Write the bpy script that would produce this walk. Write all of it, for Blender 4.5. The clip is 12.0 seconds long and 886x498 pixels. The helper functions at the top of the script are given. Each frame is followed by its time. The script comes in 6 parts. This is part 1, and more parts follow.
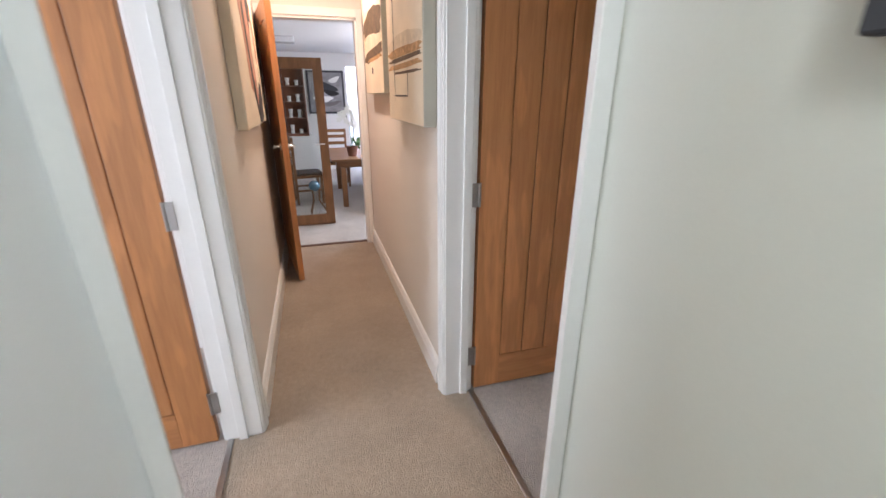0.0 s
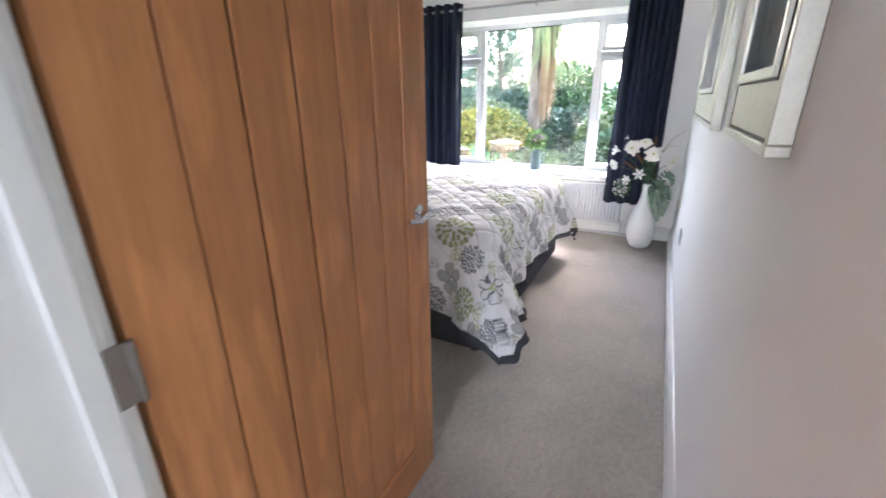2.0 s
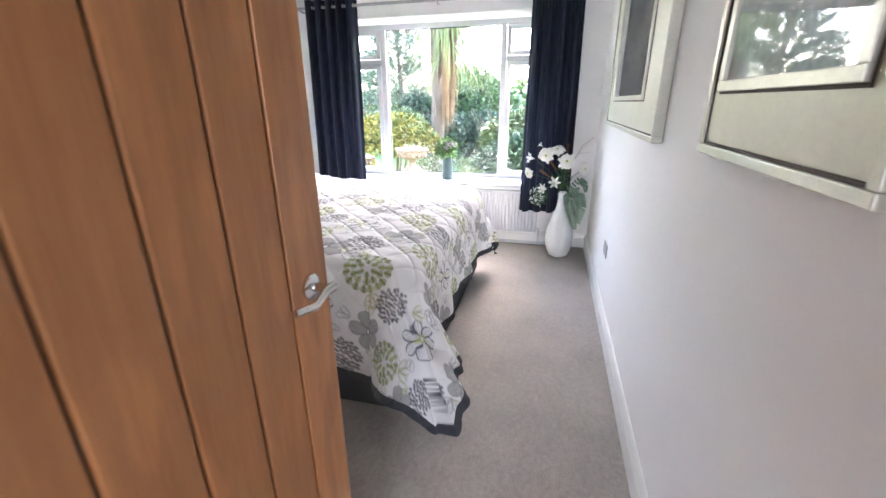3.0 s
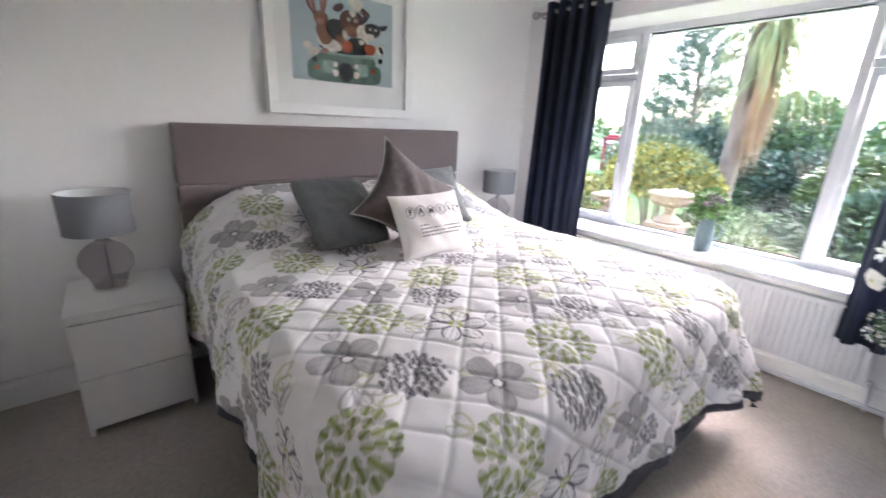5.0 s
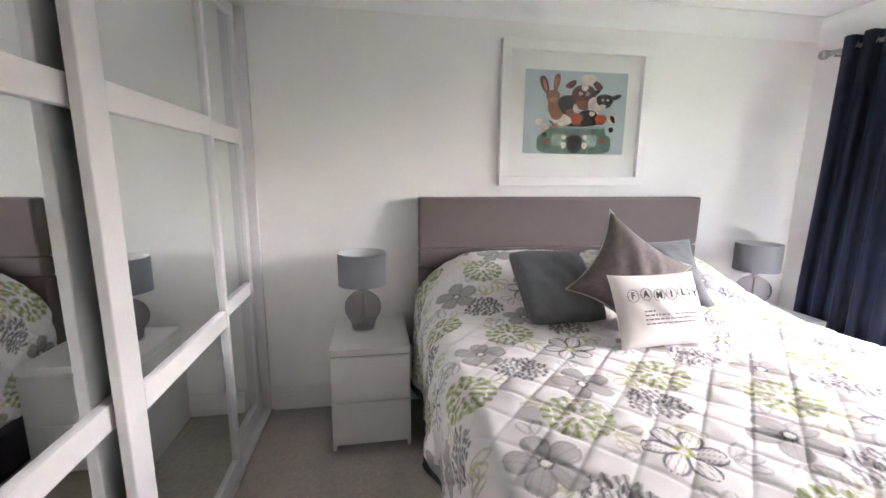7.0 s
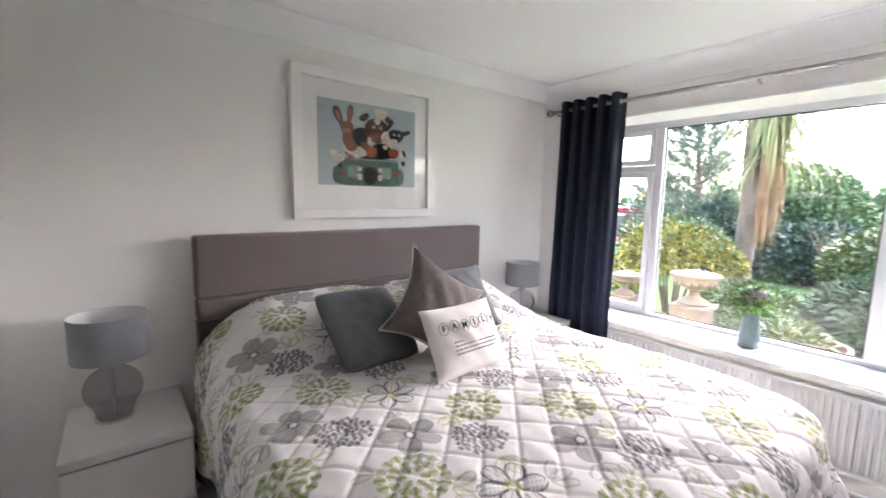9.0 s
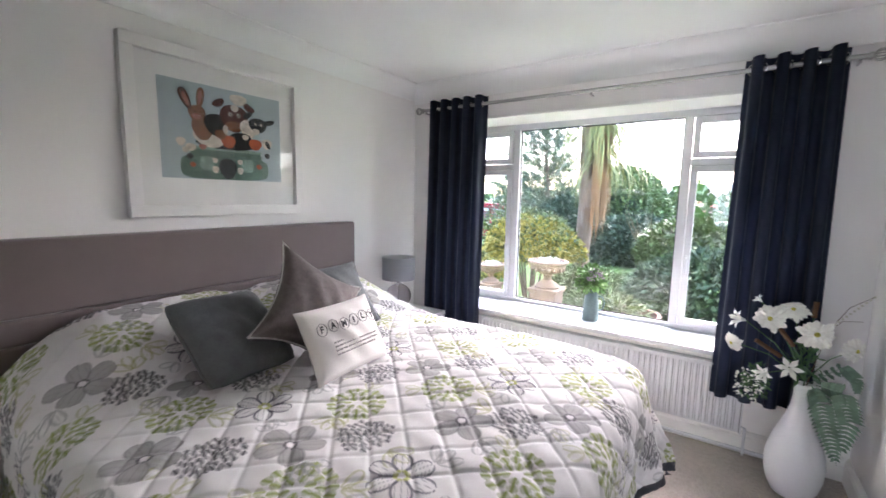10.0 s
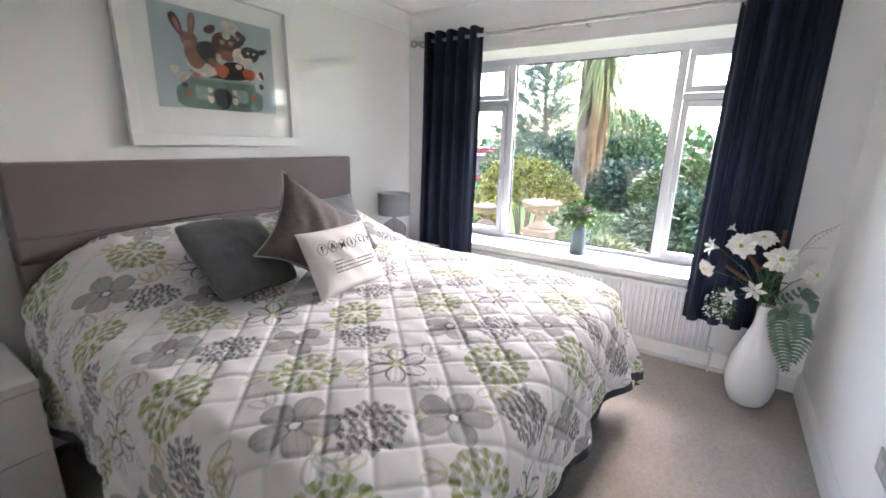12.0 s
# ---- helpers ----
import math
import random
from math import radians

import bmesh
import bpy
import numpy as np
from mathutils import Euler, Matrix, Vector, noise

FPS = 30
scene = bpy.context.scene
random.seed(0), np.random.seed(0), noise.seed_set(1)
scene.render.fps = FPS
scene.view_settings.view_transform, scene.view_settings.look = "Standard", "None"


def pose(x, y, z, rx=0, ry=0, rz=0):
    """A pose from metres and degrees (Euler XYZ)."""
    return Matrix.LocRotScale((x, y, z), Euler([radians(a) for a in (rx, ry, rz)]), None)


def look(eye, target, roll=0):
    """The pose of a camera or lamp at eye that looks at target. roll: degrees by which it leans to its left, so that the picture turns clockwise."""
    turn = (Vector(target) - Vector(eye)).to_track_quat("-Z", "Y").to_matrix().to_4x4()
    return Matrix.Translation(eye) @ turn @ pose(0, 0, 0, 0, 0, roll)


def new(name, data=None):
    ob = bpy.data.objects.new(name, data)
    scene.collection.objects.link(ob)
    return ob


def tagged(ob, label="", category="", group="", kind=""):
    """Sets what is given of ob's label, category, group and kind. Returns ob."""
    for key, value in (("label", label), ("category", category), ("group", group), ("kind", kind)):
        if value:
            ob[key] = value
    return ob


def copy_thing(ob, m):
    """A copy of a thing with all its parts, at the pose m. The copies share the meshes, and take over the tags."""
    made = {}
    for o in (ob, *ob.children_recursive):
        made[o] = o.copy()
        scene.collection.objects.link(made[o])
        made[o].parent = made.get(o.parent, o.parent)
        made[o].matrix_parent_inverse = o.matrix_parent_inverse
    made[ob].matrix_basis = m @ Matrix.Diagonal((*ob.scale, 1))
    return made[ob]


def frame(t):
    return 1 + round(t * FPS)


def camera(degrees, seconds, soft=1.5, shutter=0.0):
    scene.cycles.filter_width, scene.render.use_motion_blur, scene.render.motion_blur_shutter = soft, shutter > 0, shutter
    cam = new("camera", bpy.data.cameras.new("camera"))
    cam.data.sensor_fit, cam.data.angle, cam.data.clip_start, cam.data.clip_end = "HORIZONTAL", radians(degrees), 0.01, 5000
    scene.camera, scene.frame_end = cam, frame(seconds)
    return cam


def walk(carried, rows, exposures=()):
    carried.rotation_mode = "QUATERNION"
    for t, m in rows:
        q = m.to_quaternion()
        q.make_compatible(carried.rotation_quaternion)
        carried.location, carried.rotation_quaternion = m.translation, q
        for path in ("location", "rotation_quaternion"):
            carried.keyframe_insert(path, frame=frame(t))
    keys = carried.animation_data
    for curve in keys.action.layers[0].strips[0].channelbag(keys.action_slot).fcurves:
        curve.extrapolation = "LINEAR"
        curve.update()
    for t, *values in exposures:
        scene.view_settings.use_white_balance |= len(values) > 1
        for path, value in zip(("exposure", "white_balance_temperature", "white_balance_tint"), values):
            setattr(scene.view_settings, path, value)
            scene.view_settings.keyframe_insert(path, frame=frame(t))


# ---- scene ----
cam = camera(94.0, 12.0, shutter=0.3)
PATH = [
    (0, (0.244, 0.234, 1.374), (0.794, 2.026, 0.677), 0.1),
    (0.5, (0.321, 0.595, 1.36), (0.96, 2.358, 0.663), -0.8),
    (1, (0.37, 0.855, 1.357), (1.357, 2.447, 0.657), -1.0),
    (1.5, (0.459, 1.064, 1.359), (1.857, 2.318, 0.671), -1.1),
    (2, (0.641, 1.173, 1.349), (2.31, 2.041, 0.669), -0.6),
    (2.5, (0.832, 1.3, 1.342), (2.638, 1.838, 0.67), -0.1),
    (2.7, (0.898, 1.33, 1.35), (2.725, 1.796, 0.684), -0.6),
    (4.5, (1.964, 1.418, 1.384), (3.559, 2.453, 0.764), 2.6),
    (5, (2.167, 1.429, 1.359), (3.39, 2.902, 0.781), 2.4),
    (5.5, (2.21, 1.443, 1.361), (3.063, 3.168, 0.815), 2.0),
    (6, (2.205, 1.46, 1.375), (2.723, 3.329, 0.889), 1.3),
    (6.5, (2.193, 1.465, 1.409), (2.512, 3.399, 1.012), 0.6),
    (6.7, (2.193, 1.468, 1.425), (2.495, 3.405, 1.05), 0.5),
    (8.5, (2.201, 1.572, 1.497), (3.138, 3.323, 1.258), 0.7),
    (9, (2.172, 1.629, 1.515), (3.405, 3.184, 1.268), 1.0),
    (9.5, (2.149, 1.658, 1.508), (3.632, 2.977, 1.263), 1.0),
    (10, (2.161, 1.642, 1.509), (3.805, 2.752, 1.255), 1.0),
    (10.5, (2.163, 1.628, 1.508), (3.884, 2.607, 1.225), 1.0),
    (11, (2.162, 1.582, 1.506), (3.898, 2.515, 1.164), 1.0),
    (11.5, (2.124, 1.584, 1.479), (3.835, 2.533, 1.063), 1.1),
    (12, (2.067, 1.548, 1.43), (3.683, 2.616, 0.93), 1.3),
]

EXPOSURES = [(0, 4.55, 6150, 18), (0.5, 4.55, 6450, 22), (1.0, 4.65, 5900, 18), (1.5, 4.6, 5750, 18), (2.0, 4.85, 5800, 18), (2.5, 5.05, 5850, 18), (4.5, 4.6, 5850, 21), (5.5, 4.55, 5950, 22), (6.5, 4.95, 6050, 22), (8.5, 4.7, 6150, 23), (9.5, 4.35, 6000, 22), (10.5, 4.25, 5950, 21), (11.5, 4.3, 5950, 21), (12, 4.4, 6000, 20)]
walk(cam, [(t, look(eye, target, roll)) for t, eye, target, roll in PATH], EXPOSURES)

# ---- world, sun and lamps ----
world = bpy.data.worlds.new("sky")
scene.world = world
world.use_nodes = True
wn = world.node_tree
sky = wn.nodes.new("ShaderNodeTexSky")
sky.sky_type = "NISHITA"
sky.sun_disc = False
sky.sun_elevation, sky.sun_rotation = radians(42), radians(95)
sky.air_density, sky.dust_density, sky.ozone_density = 1.0, 3.5, 0.8
wn.links.new(sky.outputs[0], wn.nodes["Background"].inputs[0])
wn.nodes["Background"].inputs[1].default_value = 0.15


def lamp(name, kind, energy, color, place, target, **more):
    data = bpy.data.lights.new(name, kind)
    data.energy, data.color = energy, color
    for key, value in more.items():
        if key == "size":
            data.size = value
        if key == "size_y":
            data.shape, data.size_y = "RECTANGLE", value
        if key == "angle":
            data.angle = value
    ob = new(name, data)
    ob.matrix_world = look(place, target)
    return ob


lamp("sun", "SUN", 0.5, (1, 0.97, 0.94), (20, -1.5, 17), (0, 0, 0), angle=radians(95))
lamp("hall_ceiling_lamp", "AREA", 1.0, (1.0, 0.80, 0.62), (0.3, 3.3, 2.38), (0.3, 3.3, 0), size=0.12, size_y=0.12)
lamp("hall_near_lamp", "AREA", 0.68, (0.88, 0.99, 0.98), (0.3, -0.3, 2.38), (0.3, -0.3, 0), size=0.25, size_y=0.25)
# unseen area lamps added to brighten both rooms; their walls have no windows
lamp("dining_fill_light", "AREA", 4.5, (0.9, 0.95, 1.0), (2.4, 6.6, 1.5), (0, 6.6, 1.0), size=2.0, size_y=1.4)
lamp("side_room_fill_light", "AREA", 3.5, (0.85, 0.93, 1.0), (-2.9, 1.2, 1.5), (0, 1.2, 1.0), size=1.6, size_y=1.2)


# ---- materials ----
def base_nodes(name):
    m = bpy.data.materials.new(name)
    m.use_nodes = True
    n = m.node_tree.nodes
    return m, n, m.node_tree.links, n["Principled BSDF"]


def noise_at(n, l, coord, scale, detail=4.0, rough=0.6, stretch=(1, 1, 1)):
    mp = n.new("ShaderNodeMapping")
    mp.inputs["Scale"].default_value = stretch
    l.new(coord, mp.inputs[0])
    t = n.new("ShaderNodeTexNoise")
    t.inputs["Scale"].default_value, t.inputs["Detail"].default_value, t.inputs["Roughness"].default_value = scale, detail, rough
    l.new(mp.outputs[0], t.inputs[0])
    return t.outputs["Fac"]


def ramp(n, l, fac, stops):
    r = n.new("ShaderNodeValToRGB")
    while len(r.color_ramp.elements) < len(stops):
        r.color_ramp.elements.new(0.5)
    for e, (p, c) in zip(r.color_ramp.elements, stops):
        e.position, e.color = p, (*c, 1)
    l.new(fac, r.inputs[0])
    return r.outputs[0]


def tone(c, k):
    return tuple(min(1.0, v * k) for v in c)


def mix(n, l, fac, a, b, mode="MIX"):
    x = n.new("ShaderNodeMix")
    x.data_type, x.blend_type = "RGBA", mode
    for sock, v in ((x.inputs[0], fac), (x.inputs[6], a), (x.inputs[7], b)):
        if isinstance(v, (int, float)):
            sock.default_value = v
        elif isinstance(v, tuple):
            sock.default_value = (*v, 1)
        else:
            l.new(v, sock)
    return x.outputs[2]


def mat(name, color, rough=0.5, metal=0.0, vary=0.12, scale=6.0, fine=80.0, bump=0.15, depth=0.002, sheen=0.0, coat=0.0, island=0.0, trans=0.0, stretch=(1, 1, 1)):
    m, n, l, p = base_nodes(name)
    co = n.new("ShaderNodeTexCoord").outputs["Object"]
    big = noise_at(n, l, co, scale, 5, 0.6, stretch)
    small = noise_at(n, l, co, fine, 3, 0.6, stretch)
    c = ramp(n, l, big, [(0.25, tone(color, 1 - vary)), (0.75, tone(color, 1 + vary))])
    c2 = ramp(n, l, small, [(0.3, (1 - vary * 0.6,) * 3), (0.7, (1 + vary * 0.6,) * 3)])
    c = mix(n, l, 1.0, c, c2, "MULTIPLY")
    if island:
        g = n.new("ShaderNodeNewGeometry").outputs["Random Per Island"]
        k = ramp(n, l, g, [(0.0, (1 - island,) * 3), (1.0, (1 + island,) * 3)])
        c = mix(n, l, 1.0, c, k, "MULTIPLY")
    l.new(c, p.inputs["Base Color"])
    p.inputs["Roughness"].default_value, p.inputs["Metallic"].default_value = rough, metal
    p.inputs["Sheen Weight"].default_value, p.inputs["Coat Weight"].default_value = sheen, coat
    if trans:
        p.inputs["Transmission Weight"].default_value = trans
    if bump:
        b = n.new("ShaderNodeBump")
        b.inputs["Strength"].default_value, b.inputs["Distance"].default_value = bump, depth
        l.new(small, b.inputs["Height"])
        l.new(b.outputs[0], p.inputs["Normal"])
    return m


def wood(name, dark, light, axis=2, rough=0.42, scale=14.0):
    m, n, l, p = base_nodes(name)
    co = n.new("ShaderNodeTexCoord").outputs["Object"]
    info = n.new("ShaderNodeObjectInfo").outputs["Random"]
    add = n.new("ShaderNodeVectorMath")
    scl = n.new("ShaderNodeVectorMath")
    scl.operation = "SCALE"
    scl.inputs[0].default_value = (3.1, 5.7, 9.3)
    l.new(info, scl.inputs["Scale"])
    l.new(co, add.inputs[0])
    l.new(scl.outputs[0], add.inputs[1])
    st = [1.0, 1.0, 1.0]
    st[axis] = 0.07
    st2 = [1.0, 1.0, 1.0]
    st2[axis] = 0.22
    grain = noise_at(n, l, add.outputs[0], scale * 3.6, 6, 0.7, st)
    flame = noise_at(n, l, add.outputs[0], scale * 0.55, 3, 0.5, st2)
    wave = n.new("ShaderNodeMath")
    wave.operation = "MULTIPLY"
    l.new(flame, wave.inputs[0])
    wave.inputs[1].default_value = 22.0
    sine = n.new("ShaderNodeMath")
    sine.operation = "SINE"
    l.new(wave.outputs[0], sine.inputs[0])
    c1 = ramp(n, l, grain, [(0.2, dark), (0.8, light)])
    c2 = ramp(n, l, sine.outputs[0], [(0.0, (0.86,) * 3), (0.9, (1.04,) * 3)])
    c = mix(n, l, 1.0, c1, c2, "MULTIPLY")
    k = ramp(n, l, info, [(0.0, (0.95,) * 3), (1.0, (1.05,) * 3)])
    c = mix(n, l, 1.0, c, k, "MULTIPLY")
    l.new(c, p.inputs["Base Color"])
    p.inputs["Roughness"].default_value = rough
    b = n.new("ShaderNodeBump")
    b.inputs["Strength"].default_value, b.inputs["Distance"].default_value = 0.2, 0.001
    l.new(grain, b.inputs["Height"])
    l.new(b.outputs[0], p.inputs["Normal"])
    return m


def glass(name, color=(1, 1, 1), rough=0.0, ior=1.45):
    m, n, l, p = base_nodes(name)
    p.inputs["Base Color"].default_value = (*color, 1)
    p.inputs["Roughness"].default_value, p.inputs["Transmission Weight"].default_value, p.inputs["IOR"].default_value = rough, 1.0, ior
    return m


def pane_glass(name, tint=(0.985, 0.987, 0.985)):
    m, n, l, p = base_nodes(name)
    n.remove(p)
    tr, gl, fr, mx = n.new("ShaderNodeBsdfTransparent"), n.new("ShaderNodeBsdfGlossy"), n.new("ShaderNodeLayerWeight"), n.new("ShaderNodeMixShader")
    pw, ad = n.new("ShaderNodeMath"), n.new("ShaderNodeMath")
    pw.operation, ad.operation = "POWER", "MULTIPLY_ADD"
    pw.inputs[1].default_value, ad.inputs[1].default_value, ad.inputs[2].default_value = 5.0, 0.9, 0.035
    tr.inputs[0].default_value = (*tint, 1)
    gl.inputs["Roughness"].default_value = 0.01
    fr.inputs[0].default_value = 0.5
    l.new(fr.outputs["Facing"], pw.inputs[0])
    l.new(pw.outputs[0], ad.inputs[0])
    l.new(ad.outputs[0], mx.inputs[0])
    l.new(tr.outputs[0], mx.inputs[1])
    l.new(gl.outputs[0], mx.inputs[2])
    l.new(mx.outputs[0], n["Material Output"].inputs[0])
    return m


ROOM_WALL = mat("bedroom_wall_paint", (0.86, 0.84, 0.82), 0.75, vary=0.02, scale=1.5, fine=220, bump=0.08, depth=0.001)
HALL_WALL = mat("cream_wall_paint", (0.74, 0.69, 0.62), 0.75, vary=0.02, scale=1.5, fine=220, bump=0.08, depth=0.001)
# hall paint again, with the landing's cool daylight put into the colour
HALL_WALL_GREEN_LIT = mat("hall_wall_green_lit", (0.68, 0.675, 0.60), 0.75, vary=0.02, scale=1.5, fine=220, bump=0.08, depth=0.001)
HALL_WALL_COOL_LIT = mat("hall_wall_cool_lit", (0.84, 0.86, 0.86), 0.75, vary=0.02, scale=1.5, fine=220, bump=0.08, depth=0.001)
CEILING = mat("ceiling_paint", (0.89, 0.89, 0.88), 0.85, vary=0.015, scale=1.2, fine=150, bump=0.06, depth=0.001)
GLOSS = mat("white_gloss_paint", (0.80, 0.79, 0.76), 0.28, vary=0.02, scale=3, fine=60, bump=0.03, depth=0.0005)
UPVC = mat("white_upvc", (0.66, 0.67, 0.685), 0.25, vary=0.015, scale=3, fine=60, bump=0.02, depth=0.0004)
OAK = wood("oak_upright", (0.43, 0.172, 0.06), (0.64, 0.29, 0.11), 2)
OAK_X = wood("oak_level", (0.43, 0.172, 0.06), (0.64, 0.29, 0.11), 0)
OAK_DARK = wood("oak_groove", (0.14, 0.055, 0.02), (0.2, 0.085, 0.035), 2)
OAK_HONEY = wood("oak_honey", (0.17, 0.078, 0.03), (0.30, 0.14, 0.055), 2, 0.4)
OAK_HONEY_X = wood("oak_honey_level", (0.17, 0.078, 0.03), (0.30, 0.14, 0.055), 0, 0.4)
CHROME = mat("brushed_chrome", (0.75, 0.74, 0.72), 0.18, 1.0, vary=0.05, fine=200, bump=0.02)
STEEL = mat("satin_steel", (0.42, 0.41, 0.40), 0.32, 1.0, vary=0.08, fine=200, bump=0.03)
MIRROR = mat("mirror", (0.86, 0.89, 0.88), 0.015, 1.0, vary=0.0, bump=0)
WHITE_LAM = mat("white_laminate", (0.78, 0.77, 0.75), 0.35, vary=0.015, bump=0.02, depth=0.0003)
HEAD_FABRIC = mat("taupe_fabric", (0.155, 0.122, 0.115), 0.9, vary=0.08, scale=4, fine=500, bump=0.35, depth=0.001, sheen=0.3)
DIVAN = mat("dark_grey_fabric", (0.06, 0.06, 0.068), 0.92, vary=0.1, scale=5, fine=500, bump=0.3, depth=0.001)
NAVY = mat("navy_fabric", (0.007, 0.014, 0.040), 0.62, vary=0.12, scale=3, fine=700, bump=0.2, depth=0.0006, sheen=0.1)
GREY_PLUSH = mat("grey_plush", (0.135, 0.142, 0.146), 0.95, vary=0.25, scale=14, fine=260, bump=0.5, depth=0.003, sheen=0.2)
TAUPE_CHENILLE = mat("taupe_chenille", (0.135, 0.110, 0.104), 0.95, vary=0.3, scale=30, fine=330, bump=0.5, depth=0.002, sheen=0.15)
PIPING = mat("silver_piping", (0.5, 0.48, 0.45), 0.6, vary=0.05)
WHITE_COTTON = mat("white_cotton", (0.78, 0.74, 0.71), 0.9, vary=0.04, scale=9, fine=600, bump=0.25, depth=0.0007)
INK = mat("black_ink", (0.03, 0.028, 0.03), 0.8, vary=0.1, bump=0)
INK_GREY = mat("grey_ink", (0.2, 0.18, 0.18), 0.8, vary=0.3, bump=0)
SHADE = mat("grey_lampshade", (0.42, 0.43, 0.45), 0.85, vary=0.05, fine=500, bump=0.25, depth=0.0006)
SHADE_IN = mat("white_shade_lining", (0.75, 0.75, 0.74), 0.8, vary=0.03)
SMOKE = glass("smoked_glass", (0.80, 0.77, 0.78), 0.02, 1.2)
PICTURE_GLASS = pane_glass("picture_glass")
PANE = pane_glass("window_glass", (0.84, 0.86, 0.85))
FRAME_WHITE = mat("off_white_frame", (0.84, 0.82, 0.80), 0.4, vary=0.03, bump=0.05)
MAT_CARD = mat("mount_card", (0.86, 0.84, 0.82), 0.9, vary=0.015)
SILVER_FRAME = mat("champagne_frame", (0.62, 0.60, 0.50), 0.35, 0.55, vary=0.08, scale=8, fine=120, bump=0.05)
CERAMIC = mat("white_ceramic", (0.80, 0.80, 0.80), 0.3, vary=0.02, coat=0.3)
JUG = mat("teal_enamel", (0.10, 0.155, 0.16), 0.45, vary=0.2, scale=9)
PETAL = mat("white_petal", (0.80, 0.79, 0.72), 0.6, vary=0.06, scale=25)
POLLEN = mat("yellow_centre", (0.50, 0.46, 0.08), 0.8, vary=0.2, scale=40)
GREEN = mat("leaf_green", (0.06, 0.13, 0.045), 0.6, vary=0.3, scale=12, island=0.25)
FERN = mat("fern_green", (0.15, 0.23, 0.16), 0.7, vary=0.2, scale=12, island=0.25)
BROWN = mat("dry_brown", (0.14, 0.07, 0.035), 0.9, vary=0.2, scale=30)


def carpet_mat(name, color):
    m, n, l, p = base_nodes(name)
    co = n.new("ShaderNodeTexCoord").outputs["Object"]
    tuft = n.new("ShaderNodeTexVoronoi")
    tuft.inputs["Scale"].default_value = 210
    l.new(co, tuft.inputs[0])
    fine = noise_at(n, l, co, 330, 2, 0.7)
    big = noise_at(n, l, co, 3.0, 5, 0.6)
    mid = noise_at(n, l, co, 45, 3, 0.6)
    c = ramp(n, l, big, [(0.3, tone(color, 0.86)), (0.7, tone(color, 1.1))])
    c = mix(n, l, 1.0, c, ramp(n, l, fine, [(0.3, (0.55,) * 3), (0.7, (1.35,) * 3)]), "MULTIPLY")
    c = mix(n, l, 1.0, c, ramp(n, l, mid, [(0.3, (0.85,) * 3), (0.7, (1.12,) * 3)]), "MULTIPLY")
    l.new(c, p.inputs["Base Color"])
    p.inputs["Roughness"].default_value = 0.97
    p.inputs["Sheen Weight"].default_value = 0.2
    b = n.new("ShaderNodeBump")
    b.inputs["Strength"].default_value, b.inputs["Distance"].default_value = 0.7, 0.006
    l.new(tuft.outputs["Distance"], b.inputs["Height"])
    l.new(b.outputs[0], p.inputs["Normal"])
    return m


CARPET = carpet_mat("beige_carpet", (0.45, 0.395, 0.345))
CARPET_HALL = carpet_mat("brown_beige_carpet", (0.37, 0.285, 0.205))
CARPET_PALE = carpet_mat("pale_carpet", (0.55, 0.51, 0.47))


# ---- building helpers ----
ORIGIN = {}


def thing(name, place, label="", category="", group="", kind=""):
    ob = new(name)
    ob.empty_display_size = 0.1
    ob.location = place
    ORIGIN[ob.name] = Vector(place)
    return tagged(ob, label, category, group, kind)


def finish(bm, smooth):
    bmesh.ops.recalc_face_normals(bm, faces=bm.faces)
    if smooth:
        for f in bm.faces:
            f.smooth = True


def part(name, bm, material, parent=None, label="", kind="", smooth=False, recalc=True):
    """Links a bmesh, drawn in world places, as one mesh object under a thing."""
    if recalc:
        finish(bm, smooth)
    o = ORIGIN[parent.name] if parent else Vector((0, 0, 0))
    bm.transform(Matrix.Translation(-o))
    me = bpy.data.meshes.new(name)
    bm.to_mesh(me)
    bm.free()
    if smooth:
        me.set_sharp_from_angle(angle=radians(40))
    for x in material if isinstance(material, (list, tuple)) else [material]:
        me.materials.append(x)
    ob = new(name, me)
    if parent:
        ob.parent = parent
    ORIGIN[ob.name] = o
    return tagged(ob, label, kind=kind)


def box(bm, lo, hi, bevel=0.0, seg=2, m=None):
    lo, hi = Vector(lo), Vector(hi)
    made = bmesh.ops.create_cube(bm, size=1.0)["verts"]
    for v in made:
        v.co = Vector([lo[i] + (v.co[i] + 0.5) * (hi[i] - lo[i]) for i in range(3)])
    if bevel:
        edges = list({e for v in made for e in v.link_edges})
        out = bmesh.ops.bevel(bm, geom=edges, offset=bevel, segments=seg, affect="EDGES", profile=0.5)
        made = list({v for f in out["faces"] for v in f.verts} | {v for v in made if v.is_valid})
    if m is not None:
        bmesh.ops.transform(bm, matrix=m, verts=made)
    return made


def boxes(*rows, bevel=0.0):
    bm = bmesh.new()
    for lo, hi in rows:
        box(bm, lo, hi, bevel)
    return bm


def revolve(bm, profile, centre, seg=32, cap=False):
    """profile: rows of radius and height, spun round the upright line through centre."""
    rings = []
    for r, z in profile:
        rings.append([bm.verts.new((centre[0] + r * math.cos(a), centre[1] + r * math.sin(a), centre[2] + z)) for a in [2 * math.pi * k / seg for k in range(seg)]])
    for a, b in zip(rings, rings[1:]):
        for k in range(seg):
            bm.faces.new((a[k], a[(k + 1) % seg], b[(k + 1) % seg], b[k]))
    if cap:
        bm.faces.new(rings[0][::-1])
        bm.faces.new(rings[-1])
    return rings


